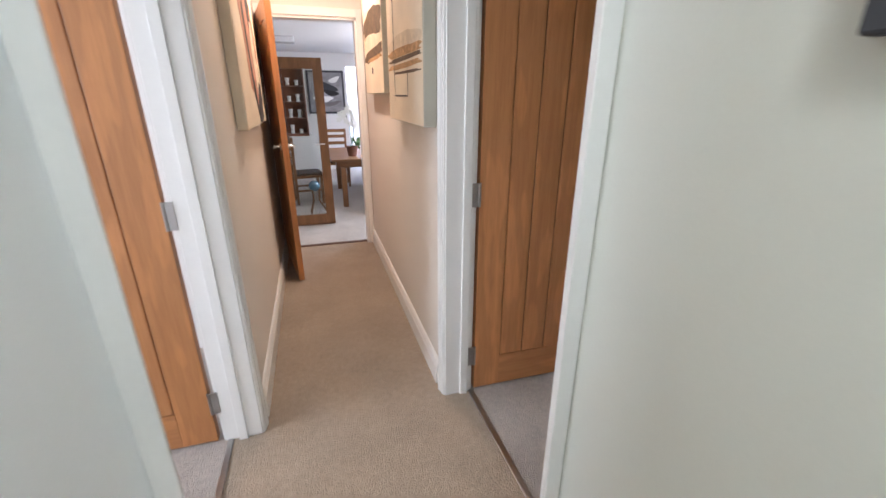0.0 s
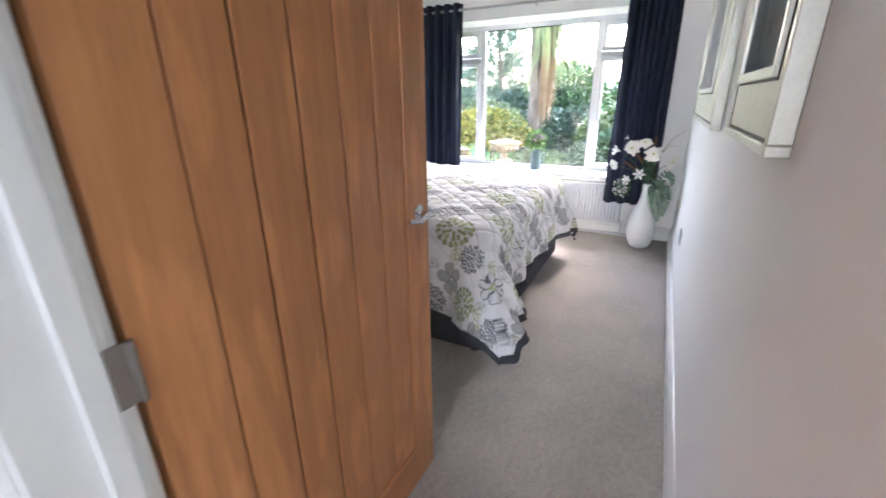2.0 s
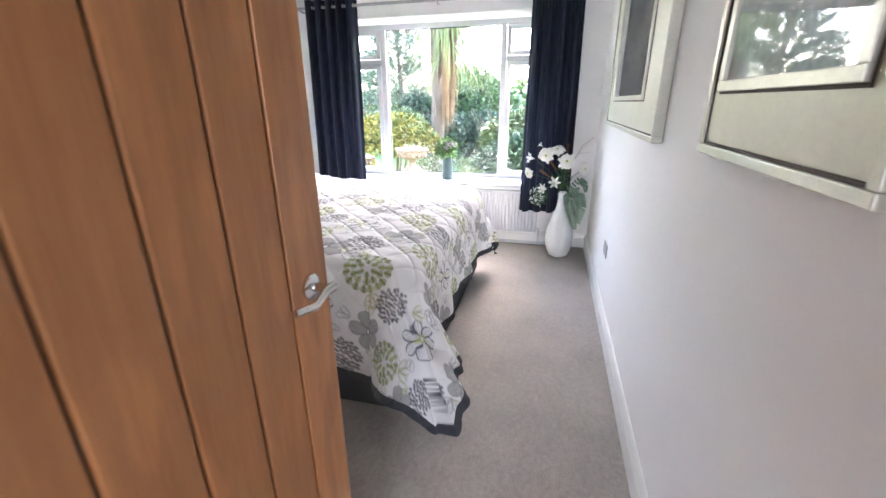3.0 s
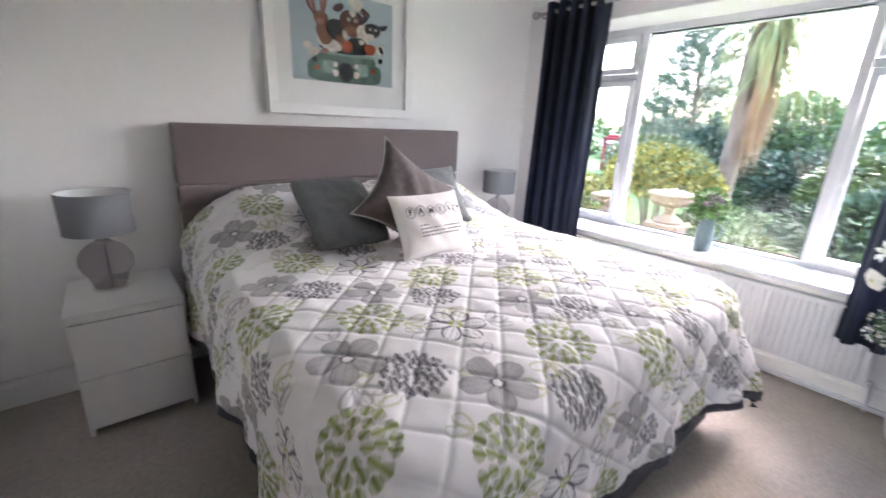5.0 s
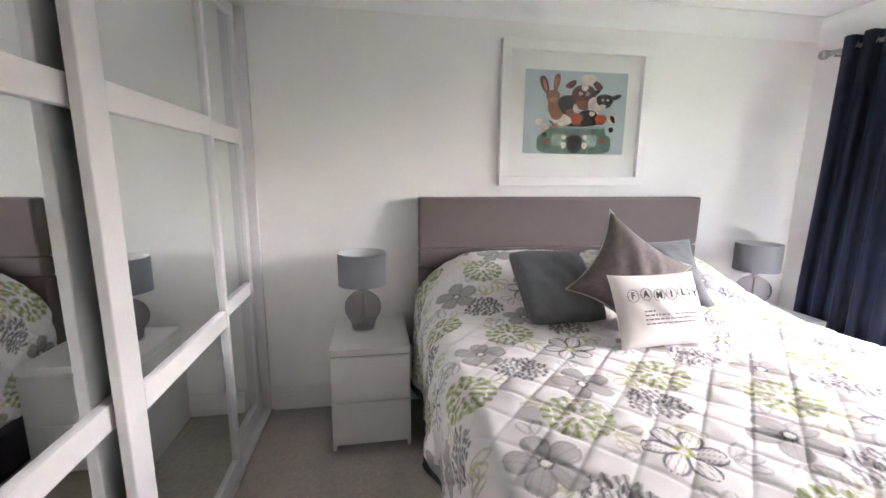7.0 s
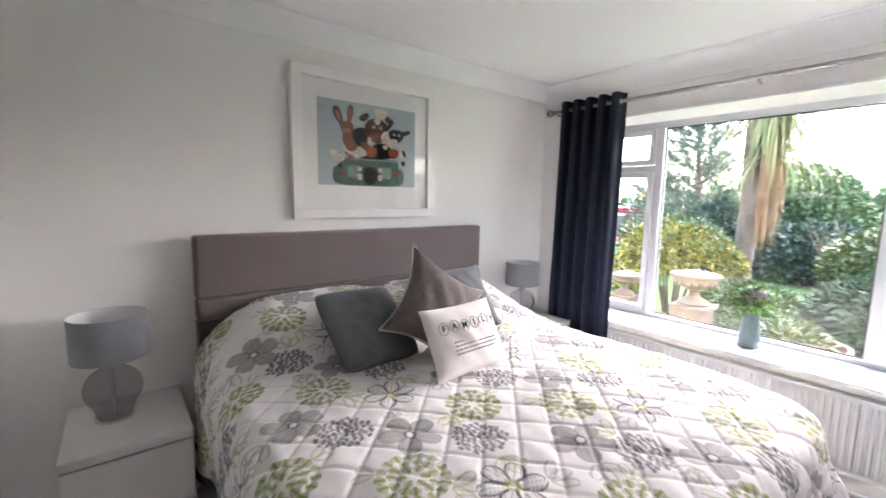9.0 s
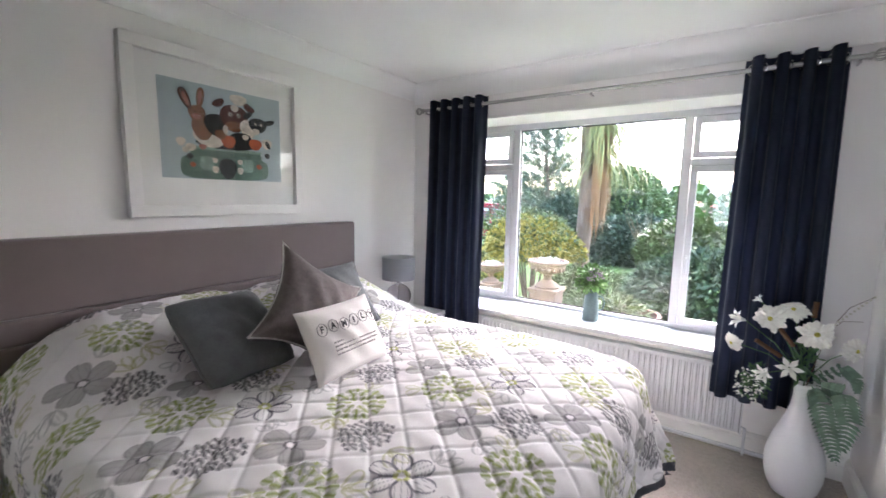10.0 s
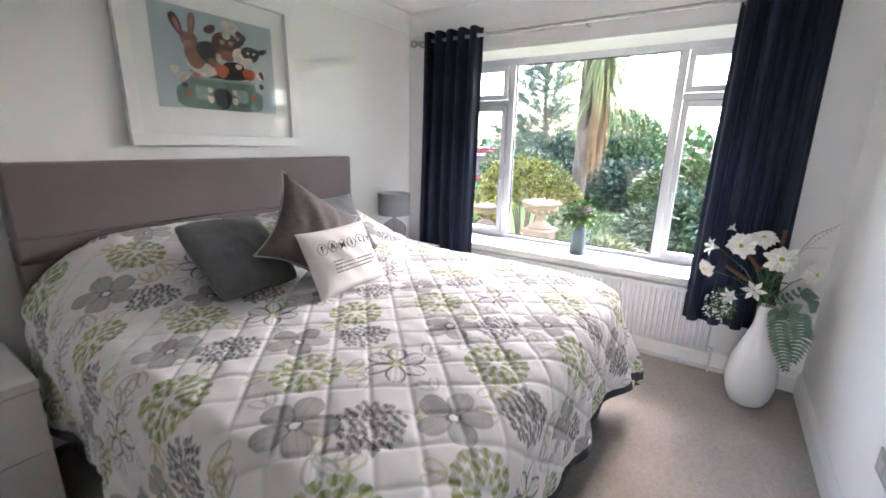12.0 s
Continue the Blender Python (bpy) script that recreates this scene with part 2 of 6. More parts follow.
def tube(bm, points, radius, seg=8, taper=None):
    points = [Vector(p) for p in points]
    rings = []
    for i, p in enumerate(points):
        d = (points[min(i + 1, len(points) - 1)] - points[max(i - 1, 0)]).normalized()
        side = d.cross(Vector((0.13, 0.31, 0.94))).normalized()
        up = side.cross(d)
        r = radius if taper is None else radius + (taper - radius) * i / (len(points) - 1)
        rings.append([bm.verts.new(p + (side * math.cos(a) + up * math.sin(a)) * r) for a in [2 * math.pi * k / seg for k in range(seg)]])
    for a, b in zip(rings, rings[1:]):
        for k in range(seg):
            bm.faces.new((a[k], a[(k + 1) % seg], b[(k + 1) % seg], b[k]))
    bm.faces.new(rings[0][::-1])
    bm.faces.new(rings[-1])


def profile_run(bm, section, a, b, inward):
    """A moulding: section rows of (out, up), run from a to b along a wall, out being along inward."""
    a, b, n = Vector(a), Vector(b), Vector(inward)
    ends = [[bm.verts.new(p + n * o + Vector((0, 0, u))) for o, u in section] for p in (a, b)]
    k = len(section)
    for i in range(k):
        bm.faces.new((ends[0][i], ends[0][(i + 1) % k], ends[1][(i + 1) % k], ends[1][i]))
    bm.faces.new(ends[0][::-1])
    bm.faces.new(ends[1])


def structure(name, bm, material, smooth=False):
    return part(name, bm, material, kind="structure", smooth=smooth)


# ---- the building ----
S, N, E_, W_ = 0.965, 3.97, 5.13, 0.86      # faces of the bedroom's walls
HR, HL, HE = 0.74, -0.092, 4.17              # faces of the hall's walls
CZ = 2.44
HN = 0.766                                  # the hall wall south of the bedroom door stands a little further back
structure("floor", boxes(((0.866, -1.6, -0.28), (E_ + 0.3, HE + 0.06, 0.0)), ((-3.2, -1.6, -0.28), (-0.215, HE + 0.06, 0.0))), CARPET)
structure("hall_floor", boxes(((-0.215, -1.6, -0.28), (0.866, HE + 0.06, 0.0))), CARPET_HALL)
structure("dining_floor", boxes(((-3.2, HE + 0.06, -0.3), (2.6, 10.2, -0.2))), CARPET_PALE)
structure("ceiling", boxes(((-3.3, -1.7, CZ), (E_ + 0.4, HE + 0.12, CZ + 0.12))), CEILING)
structure("dining_ceiling", boxes(((-3.3, HE + 0.12, 2.2), (2.6, 10.2, 2.32))), CEILING)
structure("wall_east", boxes(((E_, -1.6, -0.35), (E_ + 0.42, 1.28, CZ)), ((E_, 1.28, -0.35), (E_ + 0.42, 3.76, 0.60)), ((E_, 1.28, 2.115), (E_ + 0.34, 3.76, CZ)), ((E_ + 0.34, 1.28, 2.18), (E_ + 0.42, 3.76, CZ)), ((E_, 3.76, -0.35), (E_ + 0.42, 4.12, CZ))), ROOM_WALL)
structure("wall_north", boxes(((W_, N, 0), (E_, N + 0.15, CZ))), ROOM_WALL)
structure("wall_south", boxes(((W_, S - 0.12, 0), (E_, S, CZ))), ROOM_WALL)
DH = 2.03
structure("wall_hall_east", boxes(((HR, 0.94, DH), (W_, 1.83, CZ)), ((HR, 1.83, 0), (W_, HE, CZ))), HALL_WALL)
structure("wall_hall_west", boxes(((HL - 0.138, 0.94, DH), (HL, 1.83, CZ)), ((HL - 0.138, 1.83, 0), (HL, HE, CZ))), HALL_WALL)
# landing walls: the cool light on them is coloured in
structure("wall_landing_east", boxes(((HN, -1.5, 0), (W_, 0.94, CZ))), HALL_WALL_GREEN_LIT)
structure("wall_landing_west", boxes(((HL - 0.138, -1.5, 0), (HL, 0.94, CZ))), HALL_WALL_COOL_LIT)
structure("wall_hall_end", boxes(((-3.2, HE, 0), (-0.13, HE + 0.12, CZ)), ((-0.13, HE, 1.985), (0.70, HE + 0.12, CZ)), ((0.70, HE, 0), (2.6, HE + 0.12, CZ))), HALL_WALL)
structure("wall_hall_back", boxes(((HL - 0.138, -1.6, 0), (W_, -1.5, CZ))), HALL_WALL)
structure("wall_side_room", boxes(((-3.2, 2.6, 0), (HL - 0.138, 2.7, CZ)), ((-3.2, -0.5, 0), (HL - 0.138, -0.4, CZ)), ((-3.3, -0.5, 0), (-3.2, 2.7, CZ))), ROOM_WALL)
structure("wall_dining", boxes(((-3.2, 10.0, -0.2), (1.06, 10.12, 2.2)), ((1.06, 10.0, 1.95), (2.5, 10.12, 2.2)), ((2.5, HE + 0.12, -0.2), (2.6, 10.9, 2.2)), ((-3.3, HE, -0.2), (-3.2, 10.2, 2.2)), ((1.06, 10.8, -0.2), (2.5, 10.9, 2.2))), ROOM_WALL)

SKIRT = [(0, 0), (0.02, 0), (0.02, 0.095), (0.014, 0.108), (0.014, 0.118), (0.006, 0.132), (0, 0.135)]
bm = bmesh.new()
for a, b, n in [((1.56, N, 0), (E_, N, 0), (0, -1, 0)), ((E_, N - 0.02, 0), (E_, S + 0.02, 0), (-1, 0, 0)), ((E_, S, 0), (W_ + 0.07, S, 0), (0, 1, 0))]:
    profile_run(bm, SKIRT, a, b, n)
structure("baseboard", bm, GLOSS)
bm = bmesh.new()
for a, b, n in [((HR, HE, 0), (HR, 1.90, 0), (-1, 0, 0)), ((HL, 1.90, 0), (HL, HE, 0), (1, 0, 0)), ((HN, 0.87, 0), (HN, -1.5, 0), (-1, 0, 0)), ((HL, -1.5, 0), (HL, 0.87, 0), (1, 0, 0))]:
    profile_run(bm, SKIRT, a, b, n)
structure("baseboard_hall", bm, GLOSS)
COVE = [(0, 0), (0, -0.115), (0.006, -0.115)] + [(0.105 - 0.097 * math.cos(radians(a)), -0.105 + 0.097 * math.sin(radians(a)) ) for a in range(0, 91, 10)] + [(0.115, -0.006), (0.115, 0)]
bm = bmesh.new()
profile_run(bm, [(o, u * 1.25) for o, u in COVE], (E_, N, CZ), (E_, S, CZ), (-1, 0, 0))
for a, b, n in [((W_, N, CZ), (E_, N, CZ), (0, -1, 0)), ((E_, S, CZ), (W_, S, CZ), (0, 1, 0)), ((W_, S, CZ), (W_, N, CZ), (1, 0, 0))]:
    profile_run(bm, COVE, a, b, n)
structure("coving", bm, CEILING, smooth=True)

# door linings and architraves
ARCH = 0.065


def doorway(name, x0, x1, y0, y1, top, near_x0):
    """Lining between x0 and x1 of an opening y0..y1 in a wall that runs along y, with architraves on both faces."""
    bm = bmesh.new()
    for lo, hi in (((near_x0 - 0.004, y0 - 0.03, 0), (x1 + 0.004, y0, top)), ((x0 - 0.004, y1, 0), (x1 + 0.004, y1 + 0.03, top)), ((x0 - 0.004, y0 - 0.03, top), (x1 + 0.004, y1 + 0.03, top + 0.03))):
        box(bm, lo, hi, 0.002, 1)
    mid = 0.5 * (x0 + x1) + 0.03 * (near_x0 > x0)
    for lo, hi in (((mid - 0.02, y0, 0), (mid + 0.015, y0 + 0.012, top)), ((mid - 0.02, y0 + 0.012, top - 0.012), (mid + 0.015, y1 - 0.012, top)), ((mid - 0.02, y1 - 0.012, 0), (mid + 0.015, y1, top))):
        box(bm, lo, hi, 0.001, 1)
    structure(name + "_lining", bm, GLOSS)
    for face, s in ((x0, -1), (x1, 1)):
        bm = bmesh.new()
        for (ya, yb) in ((y0 - 0.006 - ARCH, y0 - 0.006), (y1 + 0.006, y1 + 0.006 + ARCH)):
            inner = yb if yb < y1 else ya
            out = ya if inner == yb else yb
            fx = near_x0 if (s < 0 and yb < y1) else face
            for k, (f0, f1, d) in enumerate(((0, 0.16, 0.012), (0.16, 0.45, 0.016), (0.45, 0.58, 0.019), (0.58, 0.86, 0.022), (0.86, 1.0, 0.018))):
                p, q = inner + (out - inner) * f0, inner + (out - inner) * f1
                if k == 4 and yb < y1 and (s < 0) == (x0 > 0):
                    d = 0.042        # the outer band stands proud on the landing side
                box(bm, (min(fx, fx + s * d), min(p, q), 0), (max(fx, fx + s * d), max(p, q), top + 0.006), 0.0015, 1)
        for f0, f1, d in ((0, 0.16, 0.012), (0.16, 0.45, 0.016), (0.45, 0.58, 0.019), (0.58, 0.86, 0.022), (0.86, 1.0, 0.018)):
            box(bm, (min(face, face + s * d), y0 - 0.006 - ARCH, top + 0.006 + ARCH * f0), (max(face, face + s * d), y1 + 0.006 + ARCH, top + 0.006 + ARCH * f1), 0.0015, 1)
        structure(name + "_trim", bm, GLOSS)


doorway("door_1", HR, W_, 0.97, 1.80, 2.0, HN)
doorway("door_2", HL - 0.138, HL, 0.97, 1.80, 2.0, HL - 0.138)
bm = bmesh.new()
for lo, hi in (((-0.13, HE - 0.004, 0), (-0.10, HE + 0.124, 1.985)), ((0.67, HE - 0.004, 0), (0.70, HE + 0.124, 1.985)), ((-0.13, HE - 0.004, 1.955), (0.70, HE + 0.124, 1.985))):
    box(bm, lo, hi, 0.002, 1)
for lo, hi in (((0.69, HE - 0.018, 0), (0.735, HE - 0.005, 2.04)), ((-0.115, HE - 0.018, 1.975), (0.69, HE - 0.005, 2.04))):
    box(bm, lo, hi, 0.004, 2)
structure("door_3_lining", bm, GLOSS)
structure("threshold_bar", boxes(((-0.1, HE + 0.03, 0.0), (0.67, HE + 0.075, 0.009)), bevel=0.003), mat("dark_threshold", (0.10, 0.05, 0.03), 0.5))
for x, nm in ((0.866, "carpet_bar"), (-0.215, "carpet_bar")):
    structure(nm, boxes(((x - 0.012, 0.97, 0.0), (x + 0.012, 1.80, 0.007)), bevel=0.002), STEEL)
structure("hall_ceiling_fitting", boxes(((0.18, 3.18, 2.385), (0.42, 3.42, CZ)), bevel=0.01), UPVC)


# ---- doors ----
def lever(parent, side, x, z):
    """A chrome lever on a round rose, on the face at y = side of a door that lies along x."""
    s = 1 if side > 0 else -1
    bm = bmesh.new()
    rings = []
    for r, d in ((0.026, 0), (0.026, 0.007), (0.022, 0.010), (0.009, 0.011), (0.009, 0.045)):
        rings.append([bm.verts.new((x + r * math.cos(a), side + s * d, z + r * math.sin(a))) for a in [2 * math.pi * k / 24 for k in range(24)]])
    for a, b in zip(rings, rings[1:]):
        for k in range(24):
            bm.faces.new((a[k], a[(k + 1) % 24], b[(k + 1) % 24], b[k]))
    bm.faces.new(rings[-1])
    y = side + s * 0.045
    tube(bm, [(x + 0.012, y, z), (x - 0.02, y, z + 0.002), (x - 0.06, y + s * 0.004, z - 0.006), (x - 0.115, y, z + 0.006)], 0.010, 10, 0.007)
    return part("door_handle", bm, CHROME, parent, "polished chrome lever handle", smooth=True)


def board_door(width, height, place, turn, label, mirrored=False):
    """A ledged oak leaf with its hinge at place, lying along +x before the turn."""
    d = thing("door", (0, 0, 0), label, "door")
    t = 0.04
    rail, bot, stile = 0.12, 0.165, 0.13
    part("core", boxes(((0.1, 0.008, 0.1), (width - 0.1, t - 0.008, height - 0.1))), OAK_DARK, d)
    part("hinge_stile", boxes(((0, 0, 0), (stile, t, height)), bevel=0.002), OAK, d)
    part("lock_stile", boxes(((width - stile * 0.92, 0, 0), (width, t, height)), bevel=0.002), OAK, d)
    part("bottom_rail", boxes(((stile, 0, 0), (width - stile * 0.92, t, bot)), bevel=0.002), OAK_X, d)
    part("top_rail", boxes(((stile, 0, height - rail), (width - stile * 0.92, t, height)), bevel=0.002), OAK_X, d)
    a, b, n = stile + 0.002, width - stile * 0.92 - 0.002, 5
    for k in range(n):
        x0, x1 = a + (b - a) * k / n + 0.0024, a + (b - a) * (k + 1) / n - 0.0024
        part("board", boxes(((x0, 0.002, bot + 0.002), (x1, t - 0.002, height - rail - 0.002)), bevel=0.0045), OAK, d)
    for z in (0.19, 0.975, 1.78):
        bm = boxes(((-0.034, -0.0045 if not mirrored else t, z - 0.05), (0.004, 0.0 if not mirrored else t + 0.0045, z + 0.05)), bevel=0.001)
        tube(bm, [(-0.003, -0.006 if not mirrored else t + 0.006, z - 0.05), (-0.003, -0.006 if not mirrored else t + 0.006, z + 0.05)], 0.006, 10)
        part("hinge", bm, STEEL, d, "satin steel butt hinge")
    lever(d, 0.0, width - 0.065, 1.02)
    lever(d, t, width - 0.065, 1.02)
    d.matrix_world = Matrix.Translation(place) @ turn
    return d


board_door(0.85, 1.975, (0.884, 1.80, 0.012), pose(0, 0, 0, 0, 0, -0.5), "oak bedroom door with vertical boards, standing open on the beige carpet")
board_door(0.80, 1.975, (-0.262, 1.80, 0.012), pose(0, 0, 0) @ Matrix.Diagonal((-1, 1, 1, 1)), "oak side-room door with vertical boards, standing open off the hall")
board_door(0.78, 1.955, (-0.092, HE - 0.022, 0.012), pose(0, 0, 0, 0, 0, -80.5), "oak hall door with vertical boards, standing open against the cream wall", True)

# ---- window ----
win = thing("window_1", (5.5, 2.52, 0.60), "white double-glazed bay window with a fixed middle pane and opening side lights", "window", kind="structure")
X0, X1 = 5.47, 5.54
Y0, Y1, Z0, Z1 = 1.28, 3.76, 0.60, 2.18
ZH = 2.068                                   # underside of the head
F = 0.06
ML, MR = (3.11, 3.165), (1.855, 1.91)
part("frame", boxes(((X0, Y0, Z0), (X1, Y0 + F, Z1)), ((X0, Y1 - F, Z0), (X1, Y1, Z1)), ((X0, Y0 + F, Z0), (X1, Y1 - F, Z0 + 0.03)), ((X0, Y0 + F, ZH), (X1, Y1 - F, Z1)), ((X0, ML[0], Z0 + 0.03), (X1, ML[1], ZH)), ((X0, MR[0], Z0 + 0.03), (X1, MR[1], ZH)), bevel=0.003), UPVC, win)
for ya, yb in ((Y0 + F, MR[0]), (ML[1], Y1 - F)):
    part("transom", boxes(((X0, ya, 1.745), (X1, yb, 1.79)), bevel=0.003), UPVC, win)
    for za, zb in ((Z0 + 0.03, 1.745), (1.79, ZH)):
        g = 0.045
        x = X0 - 0.014
        part("sash", boxes(((x, ya + 0.004, za + 0.004), (x + 0.06, ya + g, zb - 0.004)), ((x, yb - g, za + 0.004), (x + 0.06, yb - 0.004, zb - 0.004)), ((x, ya + g, za + 0.004), (x + 0.06, yb - g, za + g)), ((x, ya + g, zb - g), (x + 0.06, yb - g, zb - 0.004)), bevel=0.003), UPVC, win)
        pn = part("pane", boxes(((x + 0.03, ya + g, za + g), (x + 0.034, yb - g, zb - g))), PANE, win)
        pn.visible_shadow = False
for y in (MR[0] - 0.025, ML[1] + 0.025):
    bm = boxes(((X0 - 0.026, y - 0.010, 1.08), (X0 - 0.0145, y + 0.010, 1.13)), bevel=0.003)
    box(bm, (X0 - 0.045, y - 0.008, 1.10), (X0 - 0.0265, y + 0.008, 1.12), 0.003)
    box(bm, (X0 - 0.05, y - 0.008, 1.0), (X0 - 0.038, y + 0.008, 1.115), 0.004)
    part("window_handle", bm, UPVC, win)
pn = part("pane", boxes(((5.508, MR[1], Z0 + 0.03), (5.512, ML[0], ZH))), PANE, win)
pn.visible_shadow = False
part("gasket", boxes(((5.502, MR[1], 0.63), (5.507, MR[1] + 0.008, ZH)), ((5.502, ML[0] - 0.008, 0.63), (5.507, ML[0], ZH)), ((5.502, MR[1] + 0.008, 0.63), (5.507, ML[0] - 0.008, 0.638)), ((5.502, MR[1] + 0.008, ZH - 0.008), (5.507, ML[0] - 0.008, ZH))), INK, win)
structure("window_sill", boxes(((5.082, 1.25, 0.575), (5.47, 3.79, 0.603)), bevel=0.006), UPVC)
structure("sill_apron", boxes(((E_ - 0.018, 1.27, 0.545), (E_ - 0.001, 3.77, 0.574)), bevel=0.003), GLOSS)
structure("window_head_trim", boxes(((E_ - 0.010, 1.25, 2.116), (E_ - 0.001, 3.79, 2.138)), bevel=0.003), GLOSS)
structure("roof_soffit", boxes(((E_ + 0.43, -2.0, 2.25), (6.05, 6.0, 2.28))), UPVC)
structure("fascia", boxes(((6.05, -2.0, 2.165), (6.08, 6.0, 2.36))), UPVC)

# ---- radiator ----
rad = thing("radiator", (5.06, 2.47, 0.12), "white ribbed panel radiator under the window", "radiator")
bm = bmesh.new()
ry0, ry1, rz0, rz1 = 1.45, 3.45, 0.14, 0.545
rows = []
n = 60
sec = []
for k in range(n):
    y = ry0 + 0.02 + (ry1 - ry0 - 0.04) * k / n
    w = (ry1 - ry0 - 0.04) / n
    sec += [(5.052, y), (5.052, y + w * 0.5), (5.066, y + w * 0.62), (5.066, y + w * 0.88)]
sec.append((5.052, ry1 - 0.02))
for z in (rz0 + 0.015, rz1 - 0.03):
    rows.append([bm.verts.new((x, y, z)) for x, y in sec])
for k in range(len(sec) - 1):
    bm.faces.new((rows[0][k], rows[0][k + 1], rows[1][k + 1], rows[1][k]))
part("panel", bm, UPVC, rad)
part("body", boxes(((5.068, ry0 + 0.01, rz0), (5.105, ry1 - 0.01, rz1 - 0.012)), bevel=0.004), UPVC, rad)
part("grille", boxes(((5.046, ry0, rz1 - 0.012), (5.112, ry1, rz1)), ((5.046, ry0, rz0), (5.112, ry0 + 0.008, rz1 - 0.012)), ((5.046, ry1 - 0.008, rz0), (5.112, ry1, rz1 - 0.012)), bevel=0.002), UPVC, rad)
for y in (1.8, 3.1):
    part("bracket", boxes(((5.105, y, 0.2), (5.129, y + 0.04, 0.5))), UPVC, rad)
bm = bmesh.new()
tube(bm, [(5.085, 1.43, 0.0), (5.085, 1.43, 0.17), (5.085, 1.455, 0.175)], 0.008, 8)
part("pipe", bm, UPVC, rad, smooth=True)
bm = bmesh.new()
tube(bm, [(5.092, 1.10, 0.026), (5.092, 3.60, 0.026)], 0.011, 10)
tube(bm, [(5.092, 2.30, 0.026), (5.092, 2.35, 0.026)], 0.014, 10)
part("floor_pipe", bm, UPVC, rad, "white pipe along the skirting board", smooth=True)

# ---- wardrobe ----
WARD_WHITE = mat("wardrobe_white", (0.70, 0.68, 0.68), 0.3, vary=0.015, bump=0.02, depth=0.0003)
ward = thing("sliding_wardrobe", (1.2, 2.9, 0), "built-in wardrobe with white-framed mirrored sliding doors", "wardrobe")
WX = 1.53
part("floor_track", boxes(((WX - 0.085, 1.93, 0.001), (WX + 0.012, N - 0.001, 0.022)), ((WX - 0.04, 1.93, 0.022), (WX - 0.036, N - 0.001, 0.03)), bevel=0.001), WARD_WHITE, ward)
part("head_track", boxes(((WX - 0.09, 1.93, 2.30), (WX + 0.015, N - 0.12, CZ - 0.001)), bevel=0.003), WARD_WHITE, ward)
part("end_panel", boxes(((W_ + 0.002, 1.905, 0.0), (WX + 0.012, 1.929, 2.30)), bevel=0.002), WHITE_LAM, ward)
part("wall_jamb", boxes(((WX - 0.085, N - 0.025, 0.022), (WX + 0.012, N - 0.001, 2.30)), bevel=0.002), WARD_WHITE, ward)


def sliding(y0, y1, x, near, far):
    ob = thing("sliding_door", (x, y0, 0), "white framed sliding door")
    ORIGIN[ob.name] = Vector((x, y0, 0))
    ob.parent = ward
    ob.location = Vector((x, y0, 0)) - ORIGIN[ward.name]
    part("stile", boxes(((x - 0.03, y0, 0.032), (x, y0 + near, 2.298)), bevel=0.004), WARD_WHITE, ob)
    part("stile", boxes(((x - 0.03, y1 - far, 0.032), (x, y1, 2.298)), bevel=0.004), WARD_WHITE, ob)
    for za, zb in ((0.032, 0.10), (0.765, 0.838), (1.595, 1.672), (2.23, 2.298)):
        part("rail", boxes(((x - 0.029, y0 + near, za), (x - 0.001, y1 - far, zb)), bevel=0.003), WARD_WHITE, ob)
    for za, zb in ((0.10, 0.765), (0.838, 1.595), (1.672, 2.23)):
        part("mirror", boxes(((x - 0.02, y0 + near, za), (x - 0.016, y1 - far, zb))), MIRROR, ob, "silvered mirror panel")
    return ob


sliding(3.33, 3.943, WX - 0.036, 0.06, 0.06)
sliding(2.60, 3.405, WX + 0.004, 0.095, 0.035)
sliding(1.935, 2.80, WX - 0.036, 0.06, 0.06)


# ---- bed ----
bed = thing("bed", (3.37, 2.9, 0), "made double divan bed on beige carpet with an upholstered taupe headboard", "bed")
part("divan_base", boxes(((2.47, 1.90, 0.03), (4.27, 3.80, 0.40)), bevel=0.02), DIVAN, bed)
part("mattress", boxes(((2.47, 1.89, 0.40), (4.27, 3.80, 0.69)), bevel=0.05), WHITE_COTTON, bed)
for x in (2.53, 4.21):
    for y in (1.96, 3.74):
        bm = bmesh.new()
        revolve(bm, [(0.02, 0), (0.025, 0.01), (0.025, 0.035)], (x, y, 0), 14, True)
        part("leg", bm, INK, bed)
hb = part("headboard", boxes(((2.45, 3.862, 0.35), (4.29, 3.945, 0.90)), bevel=0.01), HEAD_FABRIC, bed)
part("headboard_panel", boxes(((2.45, 3.855, 1.008), (4.29, 3.945, 1.315)), bevel=0.014), HEAD_FABRIC, bed)
part("headboard_panel", boxes(((2.45, 3.857, 0.90), (4.29, 3.945, 1.006)), bevel=0.014), HEAD_FABRIC, bed)
for x in (2.9, 3.76):
    part("headboard_strut", boxes(((x, 3.945, 0.1), (x + 0.08, 3.965, 1.2))), OAK_DARK, bed)

BX0, BX1, BY0, BY1 = 2.42, 4.34, 1.86, 3.85
ZT = 0.752


def smoothstep(a, b, x):
    t = np.clip((x - a) / (b - a), 0, 1)
    return t * t * (3 - 2 * t)


